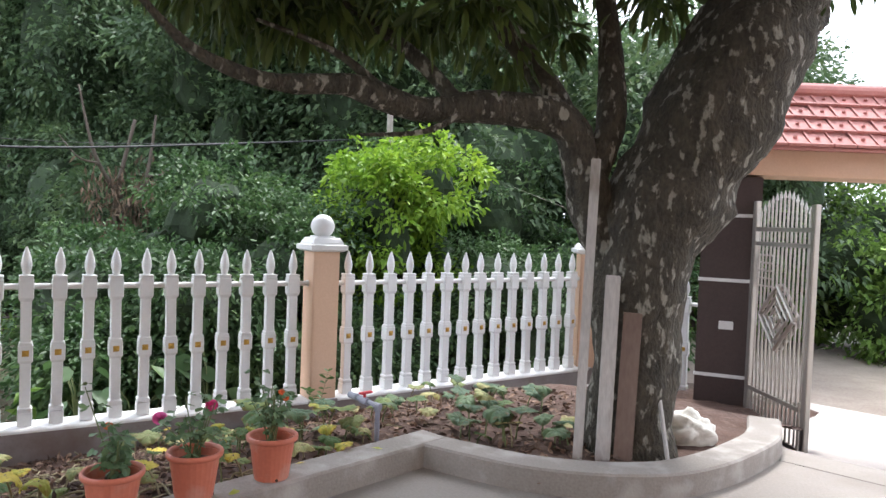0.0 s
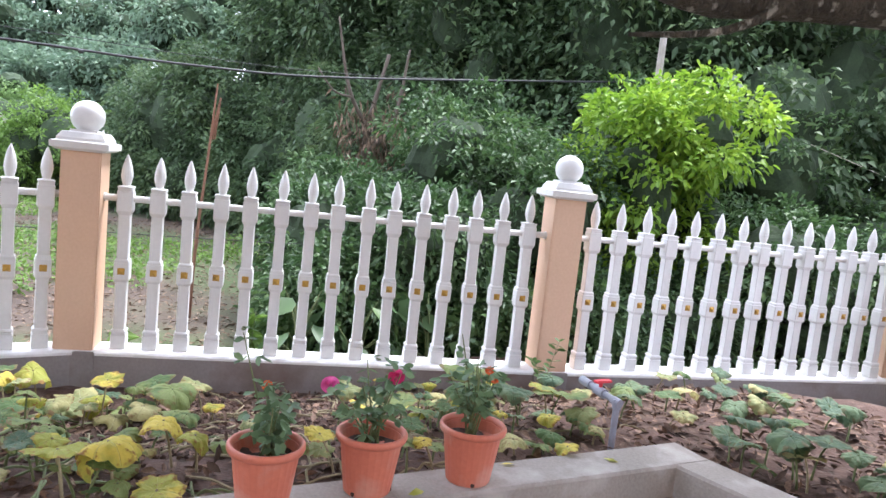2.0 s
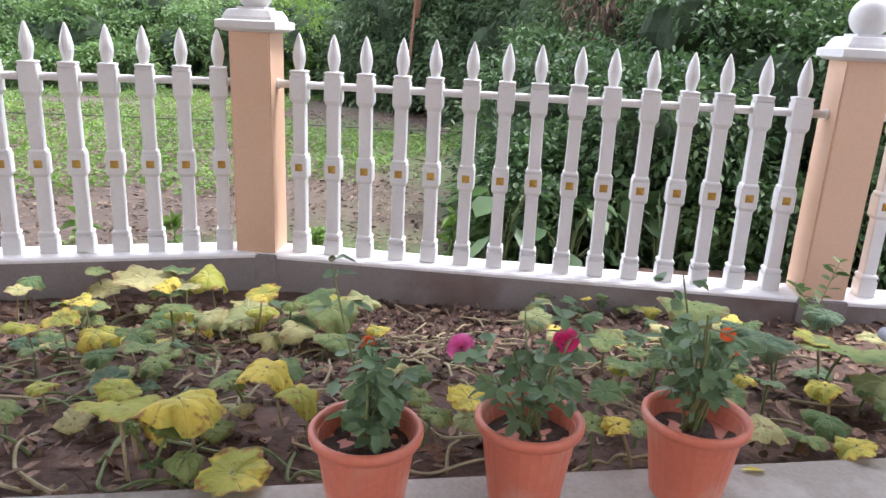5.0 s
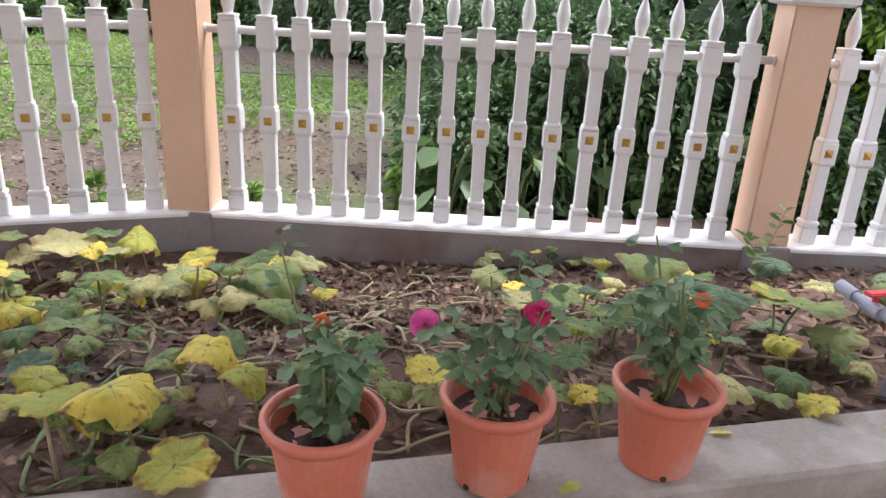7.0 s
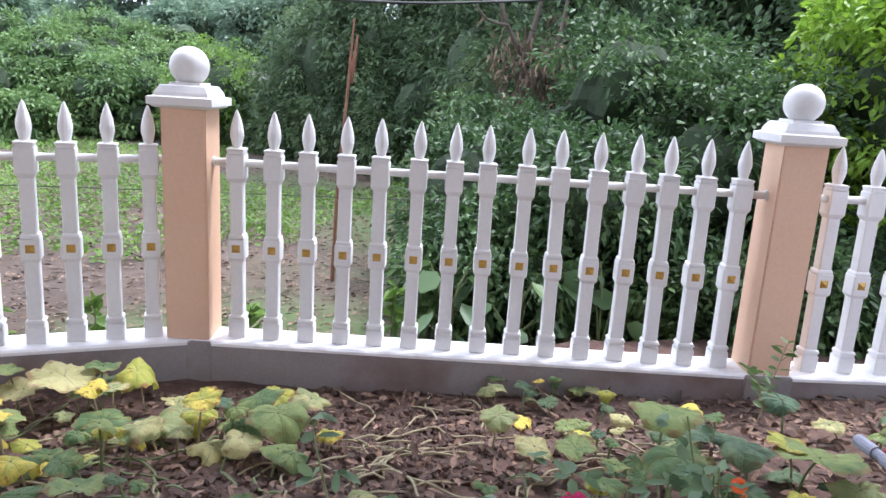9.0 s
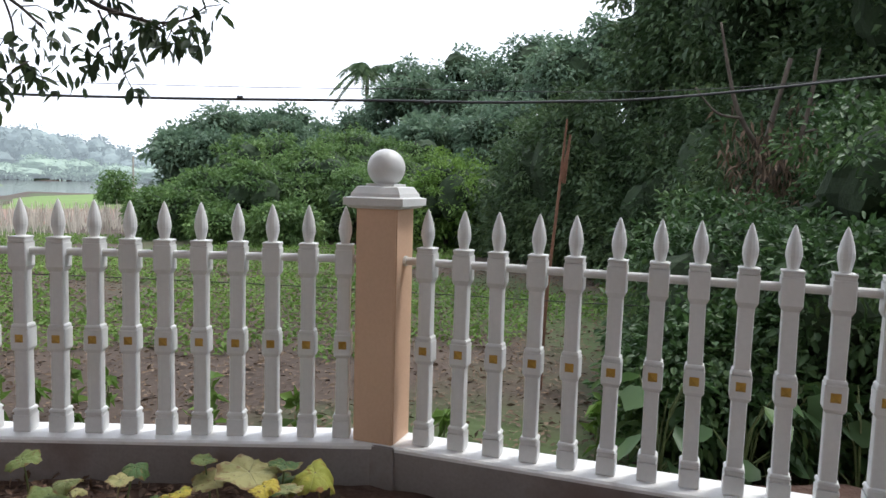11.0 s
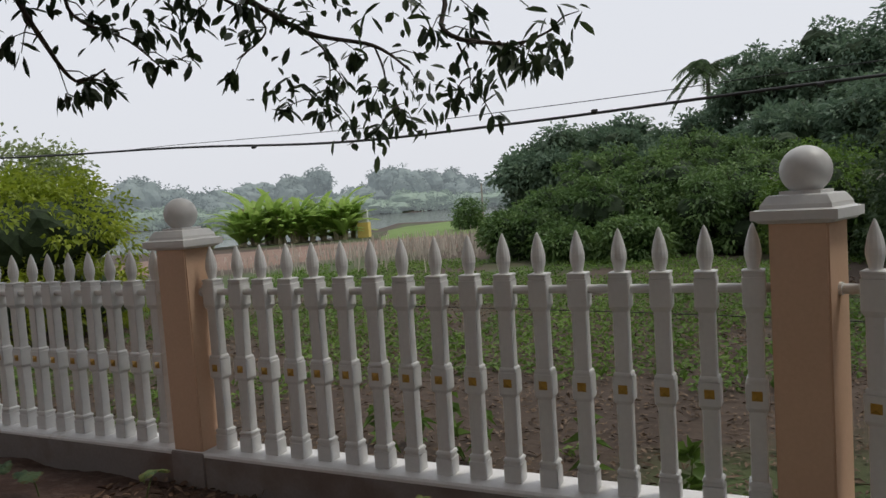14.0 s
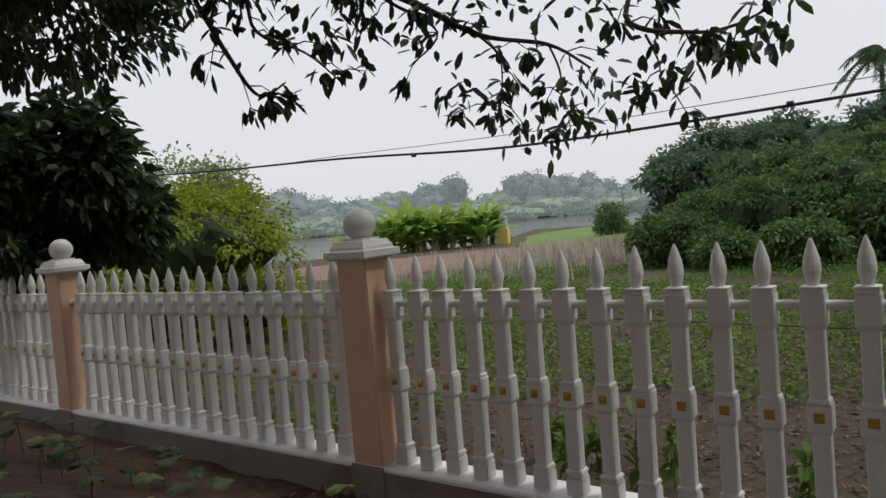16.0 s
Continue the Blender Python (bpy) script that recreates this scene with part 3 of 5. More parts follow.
def picket_meshes():
    bm = bmesh.new()
    lathe(bm, [(0.048, 0), (0.050, 0.004), (0.050, 0.095), (0.045, 0.100), (0.045, 0.118), (0.050, 0.122), (0.046, 0.134), (0.037, 0.140),
               (0.037, 0.471), (0.046, 0.484), (0.050, 0.492), (0.050, 0.604), (0.046, 0.610), (0.046, 0.622), (0.042, 0.630), (0.037, 0.634),
               (0.037, 0.938), (0.046, 0.956), (0.051, 0.966), (0.051, 1.100), (0.047, 1.104), (0.047, 1.122), (0.050, 1.125), (0.050, 1.134), (0.026, 1.138)], square=True)
    bmesh.ops.bevel(bm, geom=[e for e in bm.edges if abs((e.verts[0].co - e.verts[1].co).normalized().z) > 0.9], offset=0.005, segments=1, affect="EDGES")
    lathe(bm, [(0.027, 1.136), (0.026, 1.145), (0.031, 1.167), (0.0385, 1.202), (0.038, 1.228), (0.031, 1.270), (0.020, 1.308), (0.010, 1.337), (0.002, H)], 14)
    a = link_mesh("picket_shape", bm, WHITE)
    bm = bmesh.new()
    v = [bm.verts.new(c) for c in ((0.0505, -0.023, 0.527), (0.0505, 0.023, 0.527), (0.0505, 0.023, 0.573), (0.0505, -0.023, 0.573), (0.064, 0, 0.550))]
    for k in range(4):
        bm.faces.new((v[k], v[(k + 1) % 4], v[4]))
    bm.faces.new(v[:4])
    b = link_mesh("stud_shape", bm, GOLD)
    out = a.data, b.data
    bpy.data.objects.remove(a), bpy.data.objects.remove(b)
    return out


PICKET, STUD = picket_meshes()


def fence_panel(a, b, n, base, label, first=0.22, last=0.22):
    a, b = Vector(a), Vector(b)
    d = (b - a)
    ang = math.degrees(math.atan2(d.y, d.x)) - 90
    ob = thing("fence_panel", pose(a.x, a.y, base, 0, 0, ang), label, "fence", "white baluster fence")
    L = d.length
    for k in range(n):
        y = first + (L - first - last) * k / (n - 1)
        p = new("picket", PICKET)
        p.parent = ob
        p.matrix_basis = pose(random.uniform(-0.003, 0.003), y, 0, random.uniform(-0.5, 0.5), random.uniform(-0.4, 0.4), random.uniform(-2, 2))
        s = new("stud", STUD)
        s.parent = p
        if k == 0:
            tagged(s, "small gold pyramid stud")
    bm = bmesh.new()
    cone(bm, 0.023, 0.023, L - 0.2, pose(0, L / 2, 1.05, 90), 14)
    for y in (0.128, L - 0.128):
        cone(bm, 0.030, 0.030, 0.02, pose(0, y, 1.05, 90), 14)
    part("rail", bm, WHITE, ob, smooth=False)
    return ob


def fence_column(x, y, turn):
    ob = thing("fence_column", pose(x, y, WALL_TOP, 0, 0, turn), "peach painted fence column with white cap and ball", "column", "fence columns")
    bm = bmesh.new()
    box(bm, 0, 0, 0.68, 0.25, 0.25, 1.37, 0.008)
    part("shaft", bm, PEACH, ob)
    bm = bmesh.new()
    box(bm, 0, 0, -0.42, 0.285, 0.285, 0.83, 0.006)
    part("footing", bm, RENDERED, ob, "grey painted footing")
    bm = bmesh.new()
    lathe(bm, [(0.13, 1.345), (0.155, 1.350), (0.168, 1.362), (0.180, 1.364), (0.180, 1.405), (0.150, 1.412), (0.147, 1.430), (0.125, 1.466), (0.118, 1.470), (0.086, 1.472), (0.086, 1.486)], square=True)
    part("cap", bm, WHITE, ob, "white moulded cap")
    bm = bmesh.new()
    bmesh.ops.create_uvsphere(bm, u_segments=28, v_segments=18, radius=0.108, matrix=pose(0, 0, 1.575))
    part("ball", bm, WHITE, ob, "white ball finial", smooth=True)
    return ob


for c in COLUMNS:
    fence_column(*c)
for (a, b, n, first, last) in ((0, 1, 17, 0.25, 0.25), (1, 2, 17, 0.30, 0.30), (2, 3, 17, 0.225, 0.233), (3, 4, 15, 0.267, 0.27), (4, 5, 14, 0.282, 0.275)):
    fence_panel(COLUMNS[a][:2], COLUMNS[b][:2], n, WALL_TOP, "white moulded concrete balusters with gold studs and a rail", first, last)
fence_panel((-4.5, 7.42), (-2.95, 7.72), 7, WALL_TOP - 0.2, "short white baluster run beside the gate pier")
pts = [Vector(c[:2]) for c in COLUMNS] + [Vector((-2.95, 7.72))]
for k, (a, b) in enumerate(zip(pts, pts[1:])):
    drop = 0.2 if k == 5 else 0
    s = (b - a).normalized() * 0.005 * k
    bm = bmesh.new()
    strip(bm, [a, b], 0.262, -0.95, WALL_TOP - 0.030 - drop, False)
    wall = tagged(link_mesh("wall_%d" % (k + 1), bm, RENDERED), "low grey rendered garden wall under the balusters", "wall", kind="structure")
    bm = bmesh.new()
    strip(bm, [a, b], 0.270, WALL_TOP - 0.030 - drop, WALL_TOP - drop - 0.001 * (k % 2))
    link_mesh("coping", bm, COPING, wall, "white painted coping")

# ---------------------------------------------------------------- gate
def bar(bm, a, b, r, seg=8):
    a, b = Vector(a), Vector(b)
    m = Matrix.Translation((a + b) / 2) @ (b - a).to_track_quat("Z", "Y").to_matrix().to_4x4()
    return cone(bm, r, r, (b - a).length, m, seg)


GATE_TURN = 42.6
pier = thing("gate_pier", pose(-2.84, 7.48, -0.75, 0, 0, GATE_TURN - 22), "dark brown gate pier with thin white bands", "pier")
bm = bmesh.new()
box(bm, 0, 0, 1.405, 0.56, 0.5, 2.81, 0.01)
part("shaft", bm, PIER, pier)
for z in (0.78, 1.76, 2.42):
    bm = bmesh.new()
    box(bm, 0, 0, z, 0.575, 0.515, 0.035, 0.004)
    part("band", bm, WHITE, pier, "thin white band")
bm = bmesh.new()
box(bm, 0, -0.255, 1.30, 0.14, 0.012, 0.085, 0.003)
part("plate", bm, WHITE, pier, "small white plate")

leaf = thing("gate_leaf", pose(-2.52, 7.30, -0.46, 0, 0, math.degrees(math.atan2(6.60 - 7.30, -1.78 + 2.52))), "open stainless steel gate leaf with diamond ornament", "gate")
LW, LH = 1.02, 2.28
bm = bmesh.new()
for x in (0.0, LW):
    box(bm, x, 0, LH / 2 - (0.06 if x else 0), 0.07, 0.05, LH, 0.006)
for z in (0.06, 0.42, 1.86, 2.0):
    box(bm, LW / 2, 0, z, LW - 0.06, 0.035, 0.04, 0.004)
part("gate_frame", bm, STEEL, leaf)
for k in range(13):
    x = 0.085 + k * (LW - 0.17) / 12
    bm = bmesh.new()
    top = 2.14 + 0.16 * math.sin(math.pi * k / 12)
    bar(bm, (x, 0, 0.06), (x, 0, top), 0.010)
    cone(bm, 0.018, 0.001, 0.07, pose(x, 0, top + 0.035), 8)
    part("bar", bm, STEEL, leaf, smooth=False)
for j, s in enumerate((0.30, 0.20, 0.10)):
    bm = bmesh.new()
    q = [(LW / 2 + s * a, 1.18 + s * b) for a, b in ((1, 0), (0, 1), (-1, 0), (0, -1))]
    for k in range(4):
        for e in (-0.03, 0.03):
            bar(bm, (q[k][0], e, q[k][1]), (q[(k + 1) % 4][0], e, q[(k + 1) % 4][1]), 0.018 - 0.003 * j)
    part("diamond", bm, STEEL, leaf)
for x0, z0 in ((0.06, 1.45), (0.06, 0.12)):
    bm = bmesh.new()
    for k in range(5):
        bar(bm, (x0, 0.02, z0 + k * 0.075), (x0 + 0.26, 0.02, z0 + k * 0.075), 0.009, 6)
        bar(bm, (x0 + k * 0.065, 0.02, z0), (x0 + k * 0.065, 0.02, z0 + 0.3), 0.009, 6)
    part("lattice", bm, STEEL, leaf)
bm = bmesh.new()
bar(bm, (LW - 0.05, -0.03, -0.06), (LW - 0.05, -0.03, 0.5), 0.012)
part("drop_bolt", bm, STEEL, leaf)

roof = thing("gate_roof", pose(-2.62, 7.55, 0.11, 0, 0, GATE_TURN), "red tiled gate roof on a peach beam", "roof")
bm = bmesh.new()
box(bm, 2.2, 0.12, 2.11, 5.0, 0.55, 0.26, 0.01)
part("beam", bm, PEACH, roof)
bm = bmesh.new()
for s in (-1, 1):
    q = [(-0.45, 0.12 + s * 0.72, 2.22), (4.9, 0.12 + s * 0.72, 2.22), (4.9, 0.12, 2.86), (-0.45, 0.12, 2.86)]
    q += [(x, y, z - 0.03) for x, y, z in q]
    v = [bm.verts.new(c) for c in q]
    for f in ((0, 1, 2, 3), (4, 5, 6, 7), (0, 1, 5, 4), (1, 2, 6, 5), (2, 3, 7, 6), (3, 0, 4, 7)):
        bm.faces.new([v[k] for k in f])
part("roof_deck", bm, TILE, roof)
bm = bmesh.new()
bar(bm, (-0.5, 0.12, 2.90), (4.95, 0.12, 2.90), 0.075, 12)
part("ridge", bm, TILE, roof)
bm = bmesh.new()
box(bm, 0, 0.13, 0, 0.208, 0.275, 0.016, 0.004)
box(bm, 0, -0.015, 0.012, 0.208, 0.03, 0.03, 0.004)
bmesh.ops.create_icosphere(bm, subdivisions=1, radius=0.022, matrix=pose(0, 0.10, 0.018))
box(bm, -0.098, 0.13, 0.012, 0.016, 0.27, 0.02)
tile_ob = link_mesh("roof_tile", bm, TILE)
TILE_MESH = tile_ob.data
bpy.data.objects.remove(tile_ob)
slope = math.degrees(math.atan2(0.64, 0.72))
for r_ in range(4):
    for k in range(24):
        t = new("roof_tile", TILE_MESH)
        t.parent = roof
        f = r_ / 4
        t.matrix_basis = pose(-0.33 + k * 0.215 + 0.1 * (r_ % 2), 0.12 - 0.74 * (1 - f), 2.23 + 0.64 * f + 0.012, slope - 5 + random.uniform(-1, 1), 0, random.uniform(-1, 1))

# ---------------------------------------------------------------- the big tree by the gate
big = thing("old_tree", pose(0, 0, 0), "old leaning tree with rough lichen-spotted bark and dark crown", "tree")
bm = bmesh.new()
tube(bm, smooth_path([(-2.10, 4.12, -0.1), (-2.10, 4.12, 0.25), (-2.12, 4.14, 0.8), (-2.08, 4.21, 1.40), (-1.92, 4.40, 1.98), (-1.74, 4.62, 2.55), (-1.62, 4.83, 3.2), (-1.5, 5.0, 4.2)], 8),
     [0.33 - 0.06 * min(k / 8, 1) + 0.12 * smooth01((k - 12) / 22) - 0.10 * smooth01((k - 42) / 14) for k in range(57)], 26, 0.22, 3)
part("trunk", bm, BARK, big, smooth=True)
BOUGHS = [([(-2.14, 4.12, 1.15), (-2.36, 4.0, 1.52), (-2.42, 3.92, 1.86), (-2.47, 3.78, 2.14), (-2.77, 3.42, 2.21), (-3.05, 3.03, 2.17), (-3.17, 2.6, 2.25), (-3.25, 2.1, 2.2), (-3.32, 1.7, 2.3), (-3.3, 1.35, 2.55)], 0.17, 0.012),
         ([(-3.1, 2.85, 2.2), (-3.3, 2.6, 2.45), (-3.55, 2.2, 2.6)], 0.035, 0.01),
         ([(-2.85, 3.3, 2.2), (-2.95, 3.0, 2.02), (-3.2, 2.7, 1.98)], 0.03, 0.008),
         ([(-2.40, 3.95, 1.80), (-2.34, 4.08, 2.12), (-2.39, 4.16, 2.49), (-2.5, 4.2, 3.2)], 0.12, 0.07),
         ([(-2.45, 3.85, 2.05), (-2.79, 3.78, 2.58), (-2.97, 3.51, 2.95), (-3.2, 3.2, 3.5)], 0.10, 0.05),
         ([(-2.9, 3.25, 2.2), (-3.15, 3.1, 2.5), (-3.4, 2.7, 2.8)], 0.06, 0.03),
         ([(-1.7, 4.7, 2.7), (-1.9, 4.6, 3.2), (-2.4, 4.3, 3.7)], 0.14, 0.05),
         ([(-1.7, 4.7, 2.8), (-1.3, 4.6, 3.3), (-0.6, 4.3, 3.8)], 0.14, 0.05)]
for line, r0, r1 in BOUGHS:
    bm = bmesh.new()
    p = smooth_path(line, 6)
    tube(bm, p, [r0 + (r1 - r0) * k / (len(p) - 1) for k in range(len(p))], 14, 0.25, 5)
    part("limb", bm, BARK, big, smooth=True)
P, Wy = [], []
for c, rr, n, sp in (((-3.0, 3.0, 3.35), (1.3, 1.4, 0.7), 55, 0.26), ((-2.0, 4.2, 3.7), (1.5, 1.5, 0.8), 44, 0.26), ((-1.0, 4.2, 4.1), (1.1, 1.3, 0.7), 32, 0.26), ((-3.6, 2.2, 3.1), (0.8, 0.9, 0.5), 60, 0.24), ((-2.75, 3.4, 2.75), (0.7, 0.8, 0.25), 14, 0.16)):
    a, b = clumps(c, rr, n, 46, sp, 0.8, -1)
    P.append(a), Wy.append(unit(b + np.array([0, 0, -0.35])))
P, Wy = np.concatenate(P), np.concatenate(Wy)
leaves_mesh("crown", P, Wy, rng.uniform(0.09, 0.17, len(P)), rng.uniform(0.03, 0.05, len(P)), L_CANOPY, big, oval=True)
# wide upper crown, out of view, added and thickened to shade the garden
P, Wy = [], []
for c, rr, n in (((-3.2, 3.0, 5.3), (2.9, 3.2, 0.9), 250), ((-0.6, 3.4, 5.6), (3.4, 3.4, 1.0), 210), ((-2.9, -2.2, 5.4), (2.9, 3.2, 0.9), 240), ((0.2, -2.2, 5.8), (3.4, 3.4, 1.0), 240)):
    a, b = clumps(c, rr, n, 40, 0.55, 0.5, -1)
    P.append(a), Wy.append(b)
P, Wy = np.concatenate(P), np.concatenate(Wy)
leaves_mesh("unseen_upper_crown", P, Wy, rng.uniform(0.22, 0.34, len(P)), rng.uniform(0.10, 0.16, len(P)), L_CANOPY, big)
# limbs reaching into the added upper crown
for line in ([(-1.5, 5.0, 4.1), (-2.6, 3.6, 4.9), (-3.6, 2.0, 5.2), (-3.7, -0.6, 5.3), (-3.6, -3.0, 5.4)], [(-1.5, 5.0, 4.1), (-1.0, 3.4, 5.0), (-0.9, 1.0, 5.5), (-0.8, -3.0, 5.7)]):
    bm = bmesh.new()
    p = smooth_path(line, 5)
    tube(bm, p, [0.15 - 0.11 * k / (len(p) - 1) for k in range(len(p))], 10, 0.2, 6)
    part("limb", bm, BARK, big, smooth=True)


def post(name, a, b, w, t, material, label, turn=0.0):
    a, b = Vector(a), Vector(b)
    ob = thing(name, Matrix.Translation(a), label, "timber")
    bm = bmesh.new()
    L = (b - a).length
    m = (b - a).to_track_quat("Z", "Y").to_matrix().to_4x4() @ pose(0, 0, 0, 0, 0, turn)
    box(bm, 0, 0, L / 2, w, t, L, 0.004, m)
    part("plank", bm, material, ob)
    return ob


post("prop_post", (-2.205, 3.655, 0.05), (-2.225, 3.75, 1.90), 0.058, 0.04, WEATHERED, "long weathered white timber post leaning on the tree", 20)
post("short_post", (-2.09, 3.75, 0.05), (-2.10, 3.80, 1.20), 0.085, 0.05, WEATHERED, "short weathered white timber post against the trunk", 25)
post("brown_board", (-2.00, 3.83, 0.05), (-2.0, 3.88, 0.98), 0.11, 0.03, BOARD, "brown board standing against the trunk", 25)
post("leaning_stick", (-1.77, 3.98, 0.05), (-1.97, 4.02, 0.95), 0.025, 0.02, WEATHERED, "thin pale slat leaning on the tree", 0)
sack = thing("sack", pose(-1.92, 4.5, 0.06, 0, 0, 30), "crumpled whitish sack slumped beside the tree", "sack")
bm = bmesh.new()
blob(bm, (0, 0, 0.10), (0.17, 0.12, 0.13), 4, 0.45, 4)
part("sack_body", bm, SACK, sack, smooth=True)

# ---------------------------------------------------------------- woods and bushes beyond the fence
HEDGES = [(-7.5, 3.0, 0.45, 0.8), (-7.6, 4.1, 1.1, 1.0), (-7.7, 5.4, 1.8, 1.15), (-6.6, 6.2, 0.5, 0.9), (-6.3, 7.9, 1.3, 1.2), (-5.6, 9.6, 1.6, 1.4), (-9.0, 3.6, 1.3, 1.2), (-9.2, 5.2, 2.4, 1.5), (-8.9, 7.6, 2.7, 1.7), (-6.9, 4.6, 0.2, 0.7), (-6.6, 5.4, 0.4, 0.7), (-7.6, 9.7, 2.6, 1.5), (-9.8, 9.6, 3.2, 1.8)]
for k, (x, y, top, r) in enumerate(HEDGES):
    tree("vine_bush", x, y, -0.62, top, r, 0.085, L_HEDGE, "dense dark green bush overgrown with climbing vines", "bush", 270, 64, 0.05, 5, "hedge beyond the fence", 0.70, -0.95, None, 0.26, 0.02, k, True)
tree("bright_bush", -7.25, 6.85, -0.62, 2.75, 1.15, 0.11, L_SUNLIT, "yellow-green leafy shrub, sunlight painted into its bright leaves", "shrub", 190, 46, 0.05, 7, "", 0.45, -0.9, None, 0.24, 0.25, 3, True)
TALL = [(-13.2, 7.9, 7.0, 2.2), (-12.0, 9.3, 8.5, 2.8), (-9.5, 11.0, 6.2, 3.0), (-17.0, 10.5, 9.0, 3.6), (-12.5, 13.5, 7.2, 3.4), (-6.0, 13.5, 5.6, 2.8), (-8.0, 17.5, 6.8, 3.6),
        (-19.0, 5.5, 9.4, 1.9), (-17.2, 6.4, 8.8, 2.0), (-16.2, 8.0, 8.6, 2.4)]
for k, (x, y, top, r) in enumerate(TALL):
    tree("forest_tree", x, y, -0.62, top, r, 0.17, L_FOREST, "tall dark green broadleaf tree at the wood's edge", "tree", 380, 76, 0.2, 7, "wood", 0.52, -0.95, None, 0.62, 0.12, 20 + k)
# darker undergrowth at the foot of the tall trees
for k, (x, y, top, r) in enumerate([(-20.3, 2.4, 3.2, 1.5), (-18.6, 3.4, 3.9, 1.6), (-16.8, 4.6, 3.0, 1.6), (-14.9, 5.8, 3.6, 1.8), (-12.4, 5.6, 2.4, 1.5), (-21.8, 1.6, 1.2, 1.2)]):
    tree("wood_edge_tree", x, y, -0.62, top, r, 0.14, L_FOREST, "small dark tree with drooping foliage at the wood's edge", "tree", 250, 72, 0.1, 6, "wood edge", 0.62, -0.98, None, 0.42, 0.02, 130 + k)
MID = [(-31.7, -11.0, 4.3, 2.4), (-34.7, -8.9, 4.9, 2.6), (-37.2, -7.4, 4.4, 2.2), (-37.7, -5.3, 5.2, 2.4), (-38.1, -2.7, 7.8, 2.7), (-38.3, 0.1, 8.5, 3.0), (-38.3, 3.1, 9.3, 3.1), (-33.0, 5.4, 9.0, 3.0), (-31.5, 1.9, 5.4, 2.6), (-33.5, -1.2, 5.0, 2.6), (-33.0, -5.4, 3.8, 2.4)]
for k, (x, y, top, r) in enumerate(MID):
    tree("background_tree", x, y, -0.62, top, r, 0.27, L_MID, "rounded tree behind the bushes, green leaves blued to paint haze", "tree", 230, 84, 0.2, 15, "background trees", 0.80, -0.95, None, 0.55, 0.04, 40 + k, billow=True)
LOW = [(-23.0, -8.4, 1.2, 1.2), (-24.5, -7.6, 1.9, 1.6), (-24.2, -5.9, 2.1, 1.7), (-25.7, -4.3, 2.7, 1.9), (-24.0, -2.5, 2.0, 1.6), (-27.5, -7.0, 3.1, 2.0), (-28.5, -4.4, 3.5, 2.1), (-28.6, -1.8, 3.4, 2.1), (-21.9, -4.6, 0.7, 0.9), (-22.2, -6.6, 0.6, 0.9)]
for k, (x, y, top, r) in enumerate(LOW):
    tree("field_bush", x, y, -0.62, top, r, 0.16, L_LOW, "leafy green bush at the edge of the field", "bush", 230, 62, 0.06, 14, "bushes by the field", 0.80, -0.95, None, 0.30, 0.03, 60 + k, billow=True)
bare = thing("bare_tree", pose(-10.97, 4.45, -0.62), "half-dead tree with pale limbs and hanging dry brown leaves", "tree")
DRY_BARK = surface("dry_bark", (0.055, 0.042, 0.032), (0.13, 0.105, 0.08), 0.9, 9, 60, 0.6, stretch=(1, 1, 0.4))
for k, (line, r0) in enumerate((([(0, 0, -0.1), (0.05, 0.12, 1.3), (-0.05, 0.02, 2.2), (0.1, 0.22, 3.5)], 0.075), ([(0.0, 0.05, 2.0), (0.1, 0.4, 2.6), (0.2, 0.5, 3.6)], 0.045), ([(0.0, 0.08, 2.3), (0.1, -0.35, 2.9), (0.1, -0.6, 3.9)], 0.04), ([(0.1, 0.42, 2.65), (0.1, 0.75, 2.75), (0.15, 1.0, 3.1)], 0.022), ([(0.1, -0.3, 2.8), (0.15, -0.6, 2.85), (0.1, -0.85, 3.15)], 0.02))):
    bm = bmesh.new()
    p = smooth_path(line, 6)
    tube(bm, p, [r0 * (1 - 0.65 * j / (len(p) - 1)) for j in range(len(p))], 8, 0.3, k)
    part("limb" if k else "trunk", bm, DRY_BARK, bare, smooth=True)
hang, hway = [], []
for c, n, sp in (((0.05, 0.1, 2.15), 170, 0.20), ((0.1, 0.35, 2.45), 110, 0.2), ((0.05, -0.2, 2.5), 90, 0.2), ((0.05, 0.05, 1.8), 100, 0.16)):
    hang.append(np.array(c) + rng.normal(size=(n, 3)) * sp * np.array([0.6, 1, 1.2]))
    hway.append(unit(rng.normal(size=(n, 3)) * 0.5 + np.array([0, 0, -1.0])))
leaves_mesh("dry_leaves", np.concatenate(hang), np.concatenate(hway), 0.16, 0.035, FIELD_LITTER, bare, label="hanging dry brown leaves")
tree("lakeside_shrub", -41.6, -20.5, -0.62, 1.3, 1.1, 0.2, L_LOW, "small loose green shrub beside the lake pole", "shrub", 50, 30, 0.05, 6, "", 0.0, -0.9, None, 0.34, 0.05, 76)
tree("pale_bush", -22.3, -0.1, -0.62, 2.25, 1.35, 0.12, L_WEED, "pale olive rounded bush before the old shed", "bush", 240, 60, 0.06, 6, "", 0.68, -0.95, None, 0.30, 0.03, 75)
tree("yellow_green_bush", -9.7, -12.2, -0.62, 2.4, 2.3, 0.13, foliage("yellow_green_leaves", (0.14, 0.20, 0.02), (0.26, 0.33, 0.03), (0.40, 0.46, 0.05), through_light=0.45), "yellow-green leafy bush beyond the fence", "bush", 260, 60, 0.06, 5, "", 0.7, -0.9, None, 0.34, 0.05, 80)
